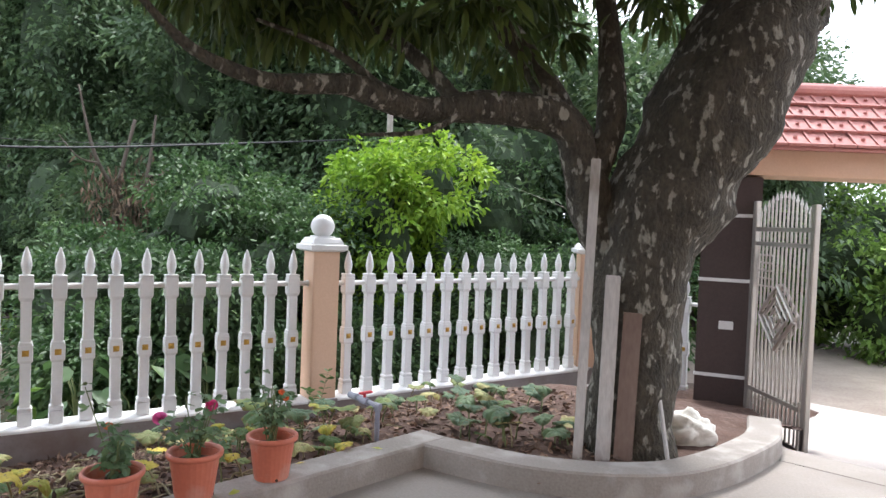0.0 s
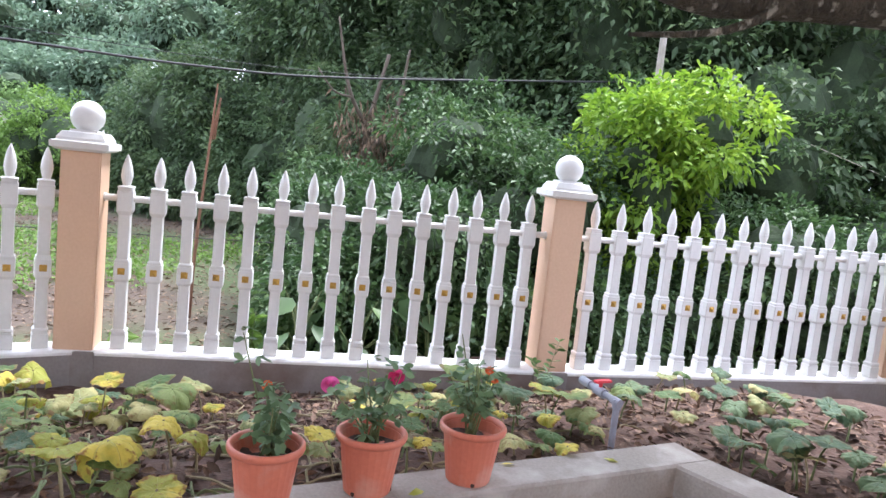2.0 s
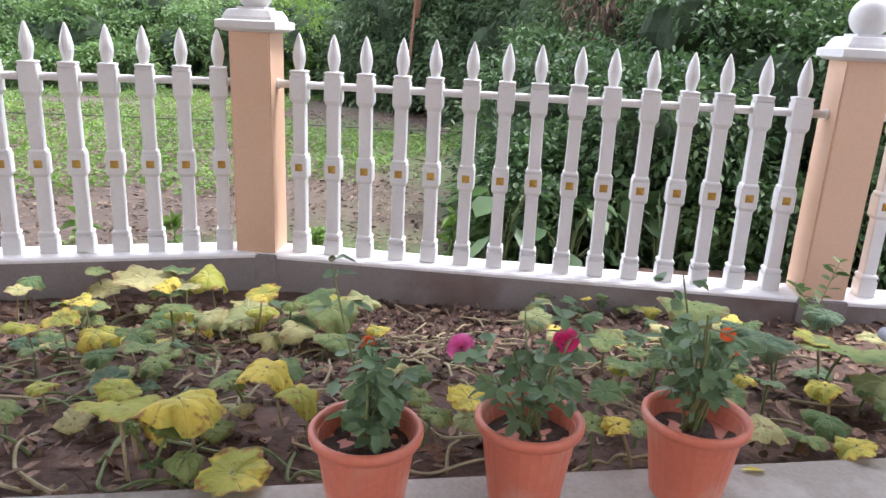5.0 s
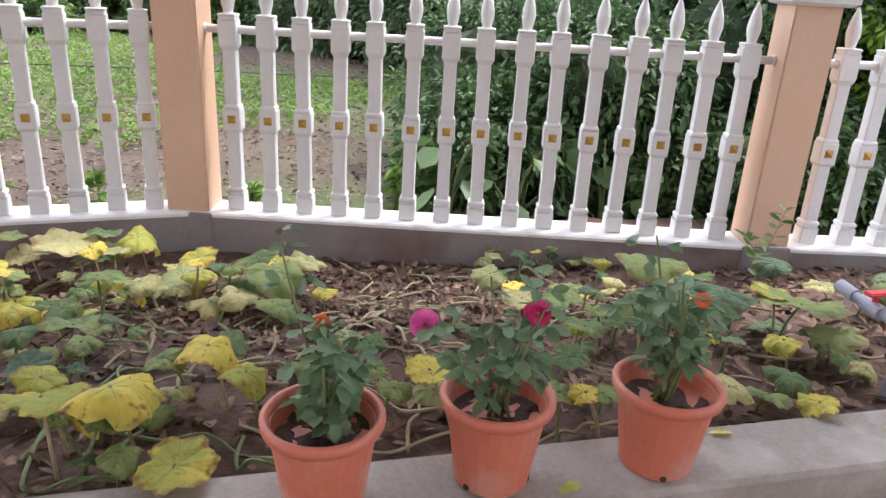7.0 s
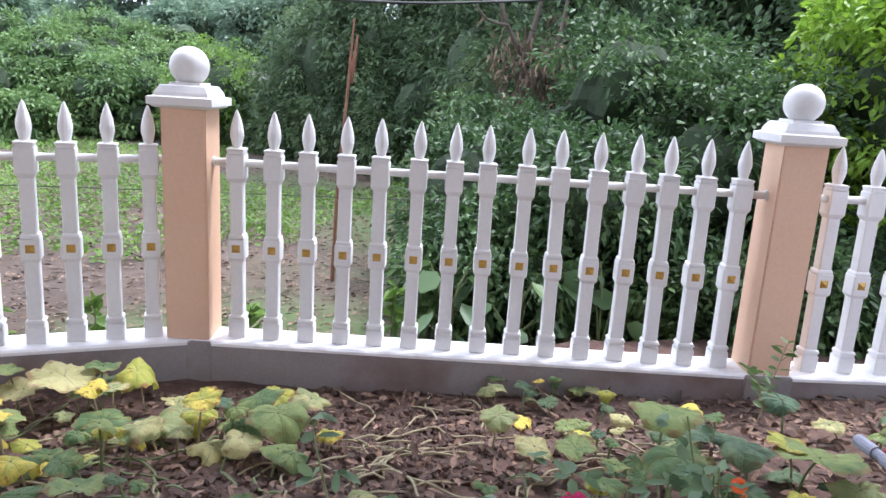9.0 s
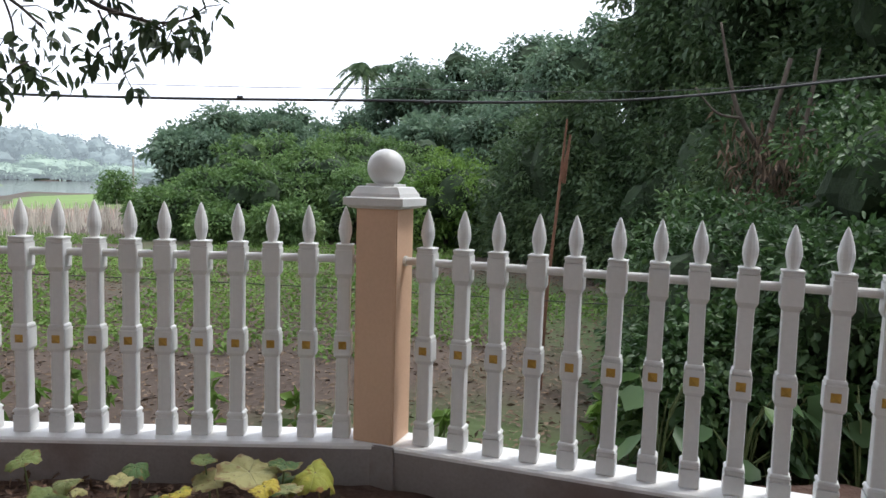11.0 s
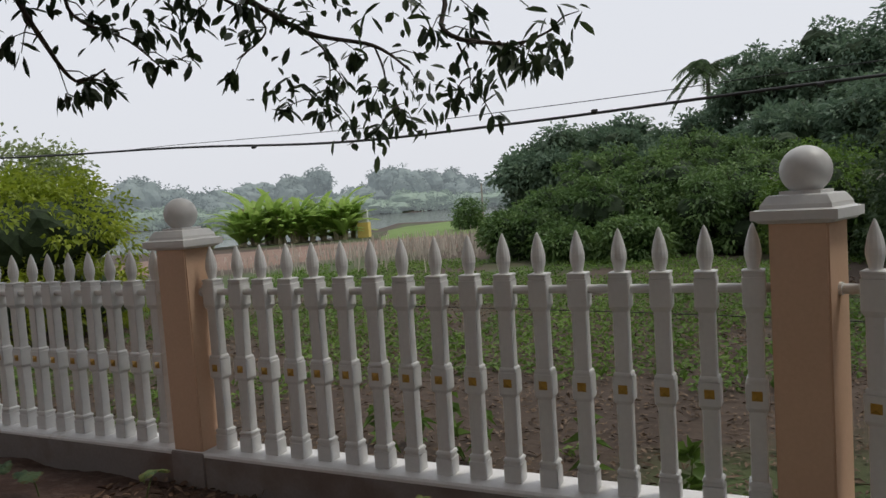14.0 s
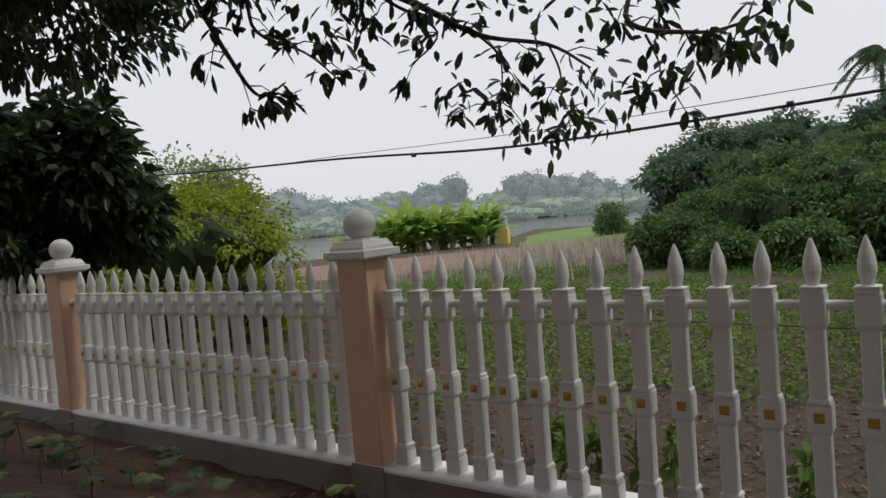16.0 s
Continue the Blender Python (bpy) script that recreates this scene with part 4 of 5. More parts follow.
tree("dark_tree", -6.05, -8.62, -0.62, 3.1, 1.15, 0.21, L_MANGO, "dark drooping long-leaved tree close to the fence", "tree", 170, 46, 0.09, 7, "", 0.4, -0.95, None, 0.24, 0.40, 81, True)
tree("bamboo_clump", -11.3, -14.4, -0.62, 3.2, 1.2, 0.14, L_BAMBOO, "pale feathery bamboo clump behind the bush", "bamboo", 110, 40, 0.05, 6, "", 0.0, -0.6, None, 0.40, 0.2, 85)
tree("gate_bush", -2.9, 15.2, -0.62, 2.8, 1.9, 0.14, L_WEED, "green bush across the road from the gate", "bush", 240, 50, 0.06, 5, "bushes across the road", 0.7, -0.95, None, 0.36, 0.03, 82)
tree("gate_bush", -5.6, 14.6, -0.62, 3.0, 1.9, 0.14, L_WEED, "green bush across the road from the gate", "bush", 240, 50, 0.06, 5, "bushes across the road", 0.7, -0.95, None, 0.36, 0.03, 83)
tree("gate_bush", 0.2, 16.5, -0.62, 3.4, 2.2, 0.14, L_WEED, "green bush across the road from the gate", "bush", 240, 50, 0.06, 5, "bushes across the road", 0.7, -0.95, None, 0.36, 0.03, 84)

# ---------------------------------------------------------------- overhanging tree above the fence
over = thing("overhanging_tree", pose(0.02, -0.06, 0), "dark leafy tree with bare twigs hanging over the fence", "tree")
bm = bmesh.new()
tube(bm, smooth_path([(-3.36, -9.14, -0.3), (-3.38, -8.84, 1.2), (-3.63, -8.06, 2.6), (-4.23, -6.49, 3.6), (-4.92, -4.93, 3.9)], 6), [0.24 - 0.006 * k for k in range(25)], 14, 0.2, 9)
part("trunk", bm, DARK_BARK, over, smooth=True)
TWIGS = [([(-4.92, -4.93, 3.9), (-5.98, -3.52, 3.31), (-6.55, -3.09, 3.05), (-6.92, -2.74, 2.75), (-7.24, -2.33, 2.62), (-7.06, -1.90, 2.34)], 0.040),
         ([(-7.24, -2.33, 2.62), (-7.19, -2.22, 2.4), (-7.15, -2.18, 2.16), (-7.06, -1.97, 2.1)], 0.010),
         ([(-6.92, -2.74, 2.75), (-7.03, -2.63, 2.55), (-7.01, -2.65, 2.25), (-6.92, -2.74, 2.22)], 0.010),
         ([(-4.72, -4.92, 3.8), (-5.22, -3.99, 3.21), (-5.34, -3.93, 3.0), (-5.47, -3.84, 2.68), (-5.63, -3.74, 2.38), (-5.80, -3.64, 2.46)], 0.032),
         ([(-4.93, -4.83, 3.9), (-5.51, -3.82, 3.22), (-5.65, -3.72, 2.82), (-5.94, -3.55, 2.66), (-6.14, -3.42, 2.45)], 0.022),
         ([(-5.36, -4.36, 3.7), (-6.18, -3.38, 3.27), (-6.44, -3.18, 3.05), (-6.71, -2.95, 2.79), (-6.54, -3.11, 2.55)], 0.022),
         ([(-5.79, -3.88, 3.7), (-7.08, -1.85, 3.05), (-7.04, -1.58, 2.57), (-6.94, -1.14, 2.38), (-6.86, -0.88, 2.35), (-6.77, -0.64, 2.38)], 0.026),
         ([(-7.01, -1.46, 2.47), (-7.00, -1.38, 2.29), (-6.99, -1.37, 2.14)], 0.009)]
LP, LWAY = [], []
for k, (line, r0) in enumerate(TWIGS):
    p = smooth_path([Vector(q) + Vector((0, 0, 0.03 * noise.noise(Vector(q) * 4))) for q in line], 6)
    bm = bmesh.new()
    tube(bm, p, [r0 * (1 - 0.8 * j / (len(p) - 1)) for j in range(len(p))], 7, 0.2, k)
    for j in range(8, len(p) - 1, 2):
        d = Vector(unit(rng.normal(size=3) * np.array([1, 1, 0.5]) + np.array([0, 0.2, -0.5])))
        e = p[j] + d * random.uniform(0.12, 0.32)
        tube(bm, [p[j], (p[j] + e) / 2 + Vector((0, 0, 0.03)), e], [0.006, 0.005, 0.003], 5)
        n = random.choice((4, 7, 9, 12))
        LP.append(np.array(e) + rng.normal(size=(n, 3)) * 0.025)
        LWAY.append(unit(rng.normal(size=(n, 3)) * 0.7 + np.array(d) * 0.5 + np.array([0, 0, -0.75])))
    part("branch", bm, DARK_BARK, over, smooth=True)
for c, n, s in (((-7.05, -1.41, 2.12), 50, 0.14), ((-7.13, -2.01, 2.15), 70, 0.17), ((-7.26, -2.42, 1.98), 40, 0.13), ((-6.88, -2.77, 2.24), 60, 0.16), ((-6.75, -0.66, 2.30), 34, 0.10), ((-6.66, -0.60, 2.18), 18, 0.06), ((-6.23, -3.31, 2.75), 80, 0.20), ((-5.70, -3.73, 2.85), 60, 0.22), ((-6.92, -1.85, 2.75), 60, 0.22), ((-6.68, -2.54, 2.95), 90, 0.25)):
    n = int(n * 0.7)
    LP.append(np.array(c) + rng.normal(size=(n, 3)) * s * np.array([1, 1, 0.7]) + np.array([0, 0, 0.04]))
    LWAY.append(unit(rng.normal(size=(n, 3)) * 0.8 + np.array([0, 0, -0.7])))
# dense leaf masses; the highest, out of view, are added to shade the fence
for c, rr, n in (((-4.89, -5.53, 3.25), (1.0, 0.9, 0.42), 60), ((-4.75, -4.52, 3.7), (1.6, 1.5, 0.5), 70), ((-6.46, -2.82, 3.6), (1.2, 1.6, 0.35), 50), ((-3.80, -6.87, 4.2), (2.0, 2.0, 0.8), 90), ((-4.38, -2.39, 4.4), (2.0, 2.2, 0.5), 80), ((-4.47, 0.61, 4.5), (1.8, 1.8, 0.5), 60)):
    a, b = clumps(c, rr, n, 34, 0.24, 0.8, -1)
    LP.append(a), LWAY.append(unit(b + np.array([0, 0, -0.5])))
LP, LWAY = np.concatenate(LP), np.concatenate(LWAY)
leaves_mesh("foliage", LP, LWAY, rng.uniform(0.08, 0.16, len(LP)), rng.uniform(0.038, 0.062, len(LP)), L_MANGO, over, 0.14, 0.10, oval=True)

# ---------------------------------------------------------------- plain unseen wall behind, added to block sky light
bm = bmesh.new()
box(bm, 4.2, -3.5, 3.4, 0.3, 17.0, 6.8)
tagged(link_mesh("wall_house", bm, PEACH), "plain peach wall closing the courtyard, unseen, added to block light", "wall", kind="structure")

# ---------------------------------------------------------------- potted roses
POTS = [(-2.975, 1.218), (-2.998, 1.604), (-2.985, 2.018)]


def flower_pot(x, y, turn, label):
    ob = thing("flower_pot", pose(x, y, KERB_TOP, 0, 0, turn), label, "flower pot", "row of pots on the kerb")
    bm = bmesh.new()
    prof = [(0.083, 0.0), (0.086, 0.004), (0.090, 0.03), (0.114, 0.198), (0.114, 0.203), (0.108, 0.203), (0.102, 0.170), (0.099, 0.165)]
    lathe(bm, prof, 28)
    part("body", bm, TERRACOTTA, ob, smooth=False)
    bm = bmesh.new()
    seg = 32
    ring = [(0.114, 0.194), (0.127, 0.197), (0.130, 0.206), (0.130, 0.218), (0.125, 0.224), (0.116, 0.222), (0.110, 0.205)]
    rows_ = [[bm.verts.new((r * math.cos(2 * math.pi * k / seg), r * math.sin(2 * math.pi * k / seg), z)) for k in range(seg)] for r, z in ring]
    for a, b in zip(rows_, rows_[1:] + rows_[:1]):
        for k in range(seg):
            bm.faces.new((a[k], a[(k + 1) % seg], b[(k + 1) % seg], b[k]))
    part("rim", bm, TERRACOTTA, ob, smooth=True)
    bm = bmesh.new()
    for k in range(20):
        for j in range(5):
            r0, r1 = 0.021 * j, 0.021 * (j + 1)
            q = [(r0, k), (r1, k), (r1, k + 1), (r0, k + 1)]
            vs = [bm.verts.new((r * math.cos(t * 2 * math.pi / 20), r * math.sin(t * 2 * math.pi / 20), 0.168 + 0.02 * noise.noise(Vector((r * math.cos(t * 2 * math.pi / 20), r * math.sin(t * 2 * math.pi / 20), x)) * 30))) for r, t in q]
            if j == 0:
                vs = [vs[0], vs[1], vs[2]]
            bm.faces.new(vs)
    bmesh.ops.remove_doubles(bm, verts=bm.verts, dist=0.0005)
    part("soil", bm, POT_SOIL, ob, "dark crumbly potting soil", smooth=True)
    for k in range(3):
        bm = bmesh.new()
        a = k * 2.1 + 0.4
        cone(bm, 0.008, 0.008, 0.004, pose(0.087 * math.cos(a), 0.087 * math.sin(a), 0.011, 0, 90, math.degrees(a)), 10)
        part("drain_hole", bm, POT_SOIL, ob, "dark drain hole")
    return ob


for k, (x, y) in enumerate(POTS):
    flower_pot(x, y, 40 * k, "terracotta plastic flower pot standing on the concrete kerb")


def petals(bm, c, size, layers, rs):
    """A rose: rings of cupped petals, opening outwards."""
    for j in range(layers):
        f = j / max(layers - 1, 1)
        n = 4 + j
        for k in range(n):
            a = 2 * math.pi * k / n + j * 0.9 + rs.uniform(-0.2, 0.2)
            tilt = 0.15 + 1.0 * f + rs.uniform(-0.1, 0.1)
            r = size * (0.12 + 0.36 * f)
            w = size * (0.30 + 0.30 * f)
            h = size * (0.55 + 0.1 * f)
            ca, sa = math.cos(a), math.sin(a)
            grid_ = []
            for u in (0, 0.5, 1.0):
                row = []
                for v in (-1, 0, 1):
                    out = r + math.sin(tilt) * h * u + (0.06 * size if u == 1 else 0)
                    up = math.cos(tilt) * h * u - (0.08 * size * f if u == 1 else 0)
                    side = v * w * (0.45 + 0.55 * math.sin(u * 1.9))
                    out -= 0.25 * abs(v) * w
                    row.append(bm.verts.new((c[0] + ca * out - sa * side, c[1] + sa * out + ca * side, c[2] + up - size * 0.3)))
                grid_.append(row)
            for u in range(2):
                for v in range(2):
                    bm.faces.new((grid_[u][v], grid_[u][v + 1], grid_[u + 1][v + 1], grid_[u + 1][v]))
    return bm


def rose_bush(x, y, height, width, n_stems, flowers, label, seed):
    rs = random.Random(seed)
    ob = thing("rose_bush", pose(x, y, KERB_TOP + 0.16), label, "rose plant", "potted roses")
    P, W = [], []
    targets = [(rs.uniform(-1, 1) * width, rs.uniform(-1, 1) * width, height * rs.uniform(0.45, 1.0)) for _ in range(n_stems)] + [(fx - x, fy - y, fz - KERB_TOP - 0.16 - 0.015) for fx, fy, fz, *_ in flowers]
    for tx, ty, tz in targets:
        b = (rs.uniform(-0.03, 0.03), rs.uniform(-0.03, 0.03), 0)
        line = smooth_path([b, (tx * 0.4 + rs.uniform(-0.02, 0.02), ty * 0.4, tz * 0.5), (tx, ty, tz)], 5)
        bm = bmesh.new()
        tube(bm, line, [0.0045 - 0.0025 * j / 10 for j in range(11)], 6)
        part("stem", bm, STEM, ob)
        for j in range(4, 11):
            for _ in range(1 if rs.random() < 0.85 else 0):
                d = unit(np.array([rs.gauss(0, 1), rs.gauss(0, 1), rs.gauss(0.1, 0.5)]))
                stem = np.array(line[j]) + d * rs.uniform(0.015, 0.05)
                sd = unit(np.cross(d, [0, 0, 1]))
                for q in (d, unit(d * 0.4 + sd), unit(d * 0.4 - sd)):
                    P.append(stem), W.append(unit(q + np.array([0, 0, rs.uniform(-0.4, 0.1)])))
    P, W = np.array(P), np.array(W)
    leaves_mesh("leaves", P, W, rng.uniform(0.028, 0.058, len(P)), rng.uniform(0.020, 0.038, len(P)), L_ROSE, ob, 0.10, 0.12, oval=True)
    for fx, fy, fz, size, mat, lab in flowers:
        bm = bmesh.new()
        petals(bm, (0, 0, 0), size, 5 if size > 0.02 else 3, rs)
        fl = part("flower", bm, mat, ob, lab)
        fl.matrix_basis = Matrix.Translation((fx - x, fy - y, fz - KERB_TOP - 0.16)) @ pose(0, 0, 0, 25, 40, 0)
    return ob


rose_bush(*POTS[0], 0.25, 0.085, 7, [(-3.04, 1.22, 0.543, 0.017, ORANGE, "small orange bud"), (-3.09, 1.14, 0.728, 0.008, STEM, "closed green bud")], "young rose bush with one small orange bud", 3)
rose_bush(*POTS[1], 0.31, 0.10, 8, [(-2.99, 1.425, 0.553, 0.029, PINK, "open pink rose"), (-2.95, 1.655, 0.583, 0.027, MAGENTA, "magenta rose")], "leafy rose bush with two open pink roses", 5)
rose_bush(*POTS[2], 0.40, 0.10, 10, [(-2.955, 2.045, 0.588, 0.016, ORANGE, "small orange bud"), (-2.945, 2.065, 0.553, 0.014, ORANGE, "small orange bud")], "taller rose bush with two small orange buds", 8)

# ---------------------------------------------------------------- pumpkin plants in the bed
def pumpkin_leaf(seed, droop):
    """A broad lobed leaf: ridged between its veins, the rim sagging in uneven folds and a toothed edge."""
    rs = random.Random(seed)
    bm = bmesh.new()
    n = 42
    ph, ph2 = rs.uniform(0, 6), rs.uniform(0, 6)
    sag = [rs.uniform(0.5, 1.5) for _ in range(7)]
    ctr = bm.verts.new((0, 0, 0))
    prev = None
    for f in (0.18, 0.38, 0.58, 0.76, 0.90, 1.0):
        ring = []
        for k in range(n):
            a = 2 * math.pi * k / n
            lobe = 1 + 0.075 * math.cos(7 * (a - math.pi) + 0.2) + 0.03 * (1 if k % 2 else -1) * (f > 0.8) - 0.50 * math.exp(-((a - math.pi) / 0.24) ** 2)
            r = f * 0.5 * (1 + (lobe - 1) * f)
            w = a / (2 * math.pi) * 7
            g = sag[int(w) % 7] * (1 - w % 1) + sag[(int(w) + 1) % 7] * (w % 1)
            fall = droop * g * f ** 1.7 * (0.30 + 0.70 * math.sin(a + 0.3 * ph) ** 2)
            pull = 1 - 0.22 * min(fall, 1.2) * f
            z = 0.05 * f - 0.46 * fall * f + 0.022 * f * abs(math.sin(3.5 * a)) + 0.035 * f * f * math.sin(3 * a + ph) + 0.018 * f * math.sin(8 * a + ph2) + rs.uniform(-0.018, 0.018) * f
            ring.append(bm.verts.new((r * math.cos(a) * pull, r * math.sin(a) * pull, z)))
        for k in range(n):
            if prev is None:
                bm.faces.new((ctr, ring[k], ring[(k + 1) % n]))
            else:
                bm.faces.new((prev[k], ring[k], ring[(k + 1) % n], prev[(k + 1) % n]))
        prev = ring
    return bm


LEAF_SHAPES = {}
for kind, mat in (("green", L_PUMPKIN), ("yellow", L_YELLOW), ("pale", L_PALE), ("dark", L_DULL)):
    for v in range(6):
        o = link_mesh("leaf_shape", pumpkin_leaf(v * 7 + len(kind), (0.15, 0.45, 0.70, 0.55, 0.30, 0.90)[v]), mat, smooth=True)
        LEAF_SHAPES[kind, v] = o.data
        bpy.data.objects.remove(o)
WORDS = {"green": "green lobed pumpkin leaf on a stalk in the bed", "yellow": "yellowed drooping pumpkin leaf on a stalk in the bed", "pale": "pale wilted pumpkin leaf on a stalk in the bed", "dark": "dull dark green pumpkin leaf, darkened for the shaded bed"}


def pumpkin_plant(x, y, kind, size, height, seed):
    rs = random.Random(seed)
    z = soil_height(x, y)
    ob = thing("pumpkin_plant", pose(x, y, z), WORDS[kind], "plant", "pumpkin plants in the bed")
    dx, dy = rs.uniform(-0.07, 0.07), rs.uniform(-0.07, 0.07)
    lf = new("leaf", LEAF_SHAPES[kind, rs.randrange(6)])
    lf.parent = ob
    lf.matrix_basis = pose(0, 0, height, rs.uniform(-14, 14), rs.uniform(-8, 18), rs.uniform(-180, 180)) @ Matrix.Diagonal((size, size * rs.uniform(0.8, 1.1), size, 1))
    bm = bmesh.new()
    tube(bm, smooth_path([(dx, dy, -0.02), (dx * 0.7, dy * 0.6, height * 0.5), (0, 0, height + 0.004)], 4), [0.006, 0.006, 0.0055, 0.005, 0.005, 0.005, 0.0045, 0.004, 0.004], 6)
    part("stalk", bm, DRY_STEM if kind in ("yellow", "pale") else STEM, ob)


# (x, y, width, height of the stalk)
LEAVES = {
    "pale": [(-5.53, 0.08, 0.3, 0.22), (-5.6, -0.13, 0.21, 0.15), (-5.14, 0.69, 0.29, 0.16), (-4.98, 0.61, 0.21, 0.13), (-4.68, 0.85, 0.23, 0.06), (-4.89, 1.28, 0.2, 0.2), (-3.74, 1.34, 0.1, 0.12), (-3.35, 1.54, 0.11, 0.1), (-4.46, 2.05, 0.16, 0.18), (-4.08, 2.06, 0.17, 0.16), (-3.45, 2.94, 0.17, 0.12), (-3.2, 2.36, 0.14, 0.1)],
    "yellow": [(-5.51, 0.43, 0.23, 0.25), (-4.32, 0.2, 0.17, 0.15), (-5.03, 0.77, 0.18, 0.15), (-4.61, 1.34, 0.11, 0.1), (-3.48, 0.95, 0.17, 0.2), (-3.36, 1.05, 0.13, 0.17), (-3.35, 0.58, 0.11, 0.2), (-3.27, 0.6, 0.18, 0.2), (-3.26, 0.75, 0.22, 0.2), (-3.11, 0.9, 0.16, 0.08), (-3.36, 1.53, 0.13, 0.16), (-3.16, 1.9, 0.08, 0.13), (-3.69, 2.86, 0.18, 0.2), (-3.12, 2.6, 0.11, 0.07), (-3.46, 2.74, 0.12, 0.12)],
    "green": [(-5.56, 0.21, 0.23, 0.15), (-4.99, 0.37, 0.23, 0.14), (-3.98, 0.49, 0.19, 0.13), (-4.01, 0.32, 0.13, 0.13), (-3.68, 0.46, 0.14, 0.12), (-4.63, 1.12, 0.25, 0.2), (-4.81, 1.05, 0.2, 0.22), (-4.35, 1.16, 0.15, 0.1), (-3.55, 0.82, 0.12, 0.14), (-3.22, 0.74, 0.11, 0.14), (-3.15, 0.78, 0.11, 0.1), (-3.16, 0.7, 0.06, 0.08), (-3.29, 0.61, 0.07, 0.12), (-3.32, 1.43, 0.1, 0.12), (-3.66, 1.41, 0.1, 0.12), (-3.47, 1.4, 0.08, 0.1), (-4.02, 2.2, 0.16, 0.14), (-3.64, 2.12, 0.15, 0.14), (-3.19, 1.84, 0.09, 0.14), (-3.87, 2.47, 0.23, 0.3), (-3.53, 2.31, 0.22, 0.26), (-3.59, 2.9, 0.25, 0.18), (-3.25, 2.6, 0.14, 0.1), (-3.19, 2.49, 0.13, 0.08), (-3.78, 2.31, 0.13, 0.14)],
    "dark": [(-3.72, 2.68, 0.21, 0.2)],
}
# darkened leaves, set where the bed lies in shade
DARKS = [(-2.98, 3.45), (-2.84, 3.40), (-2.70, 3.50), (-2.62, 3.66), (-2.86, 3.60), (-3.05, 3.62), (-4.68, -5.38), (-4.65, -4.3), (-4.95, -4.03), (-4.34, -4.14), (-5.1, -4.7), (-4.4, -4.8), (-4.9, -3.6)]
seed = 0
for kind, spots_ in LEAVES.items():
    for x, y, w, h in spots_:
        seed += 1
        pumpkin_plant(x, y, kind, w * 1.15, h, seed)
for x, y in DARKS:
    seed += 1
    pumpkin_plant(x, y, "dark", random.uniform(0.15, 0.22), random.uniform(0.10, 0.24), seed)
# smaller leaves low among the stems, leaving the dug soil bare
for k in range(190):
    y = (random.uniform(-3.2, 3.0), random.uniform(-0.7, 1.0), random.uniform(2.1, 3.0))[k % 3]
    x = random.uniform(-5.5, -3.25)
    if 0.95 < y < 2.3 and x < -3.9:
        continue
    seed += 1
    pumpkin_plant(x, y, random.choice(("green", "green", "pale", "yellow", "dark")), random.uniform(0.07, 0.15), random.uniform(0.03, 0.16), seed)
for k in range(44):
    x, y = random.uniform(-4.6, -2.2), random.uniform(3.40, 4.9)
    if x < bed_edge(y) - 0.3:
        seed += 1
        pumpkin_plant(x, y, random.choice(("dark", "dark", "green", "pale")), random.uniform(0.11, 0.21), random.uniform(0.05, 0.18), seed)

# creeping stems over the soil
vines = tagged(new("creeping_vines"), "dry creeping pumpkin stems lying on the soil", "vine")
for k in range(100):
    x, y = random.uniform(-5.2, -3.25), random.uniform(-0.6, 2.9) if k % 3 else random.uniform(-0.4, 1.1)
    a = random.uniform(0, 6.28)
    line = []
    for j in range(7):
        a += random.uniform(-0.5, 0.5)
        x, y = min(max(x + 0.11 * math.cos(a), -5.7), -3.16), y + 0.11 * math.sin(a)
        line.append((x, y, soil_height(x, y) + 0.012 + 0.02 * (j % 2)))
    bm = bmesh.new()
    p = smooth_path(line, 4)
    tube(bm, p, [0.0055] * len(p), 5)
    part("stem", bm, DRY_STEM if k % 3 else STEM, vines)

for k in range(34):
    seed += 1
    x, y = random.uniform(-5.65, -4.3), random.uniform(-1.3, 1.15)
    pumpkin_plant(x, y, random.choice(("green", "pale", "green", "dark", "yellow")), random.uniform(0.12, 0.20), random.uniform(0.10, 0.28), seed)
for k in range(40):
    seed += 1
    x, y = random.uniform(-5.1, -3.5), random.uniform(-6.5, -2.6)
    pumpkin_plant(x, y, random.choice(("dark", "dark", "green", "pale")), random.uniform(0.14, 0.22), random.uniform(0.14, 0.30), seed)

# fallen leaves and clods
n = 13000
px_, py_ = rng.uniform(-5.8, -2.0, n), rng.uniform(-3.5, 5.0, n)
inside = np.array([a < bed_edge(b) - 0.13 and all(math.hypot(a - u, b - v) > 0.23 for u, v in POTS) for a, b in zip(px_, py_)])
px_, py_ = px_[inside], py_[inside]
n = len(px_)
base = np.array([(a, b, soil_height(a, b) + 0.012) for a, b in zip(px_, py_)])
way = rng.normal(size=(n, 3)) * np.array([1, 1, 0.32])
leaves_mesh("fallen_leaves", base, unit(way), rng.uniform(0.025, 0.09, n), rng.uniform(0.012, 0.038, n), DEAD_LEAF, None, 0.2, 0.0, "dry brown fallen leaves littering the soil", "stuff", True)["category"] = "leaf litter"
bm = bmesh.new()
for k in range(2000):
    y = random.gauss(1.6, 0.5) if k % 4 else random.uniform(-2, 3.2)
    x = random.gauss(-4.75, 0.4) if k % 4 else random.uniform(-5.7, -3.2)
    if -5.8 < x < -3.15:
        s = random.uniform(0.007, 0.026)
        r = bmesh.ops.create_icosphere(bm, subdivisions=1, radius=s)
        for v in r["verts"]:
            v.co = Vector((x, y, soil_height(x, y) + s * 0.3)) + v.co * random.uniform(0.65, 1.2)
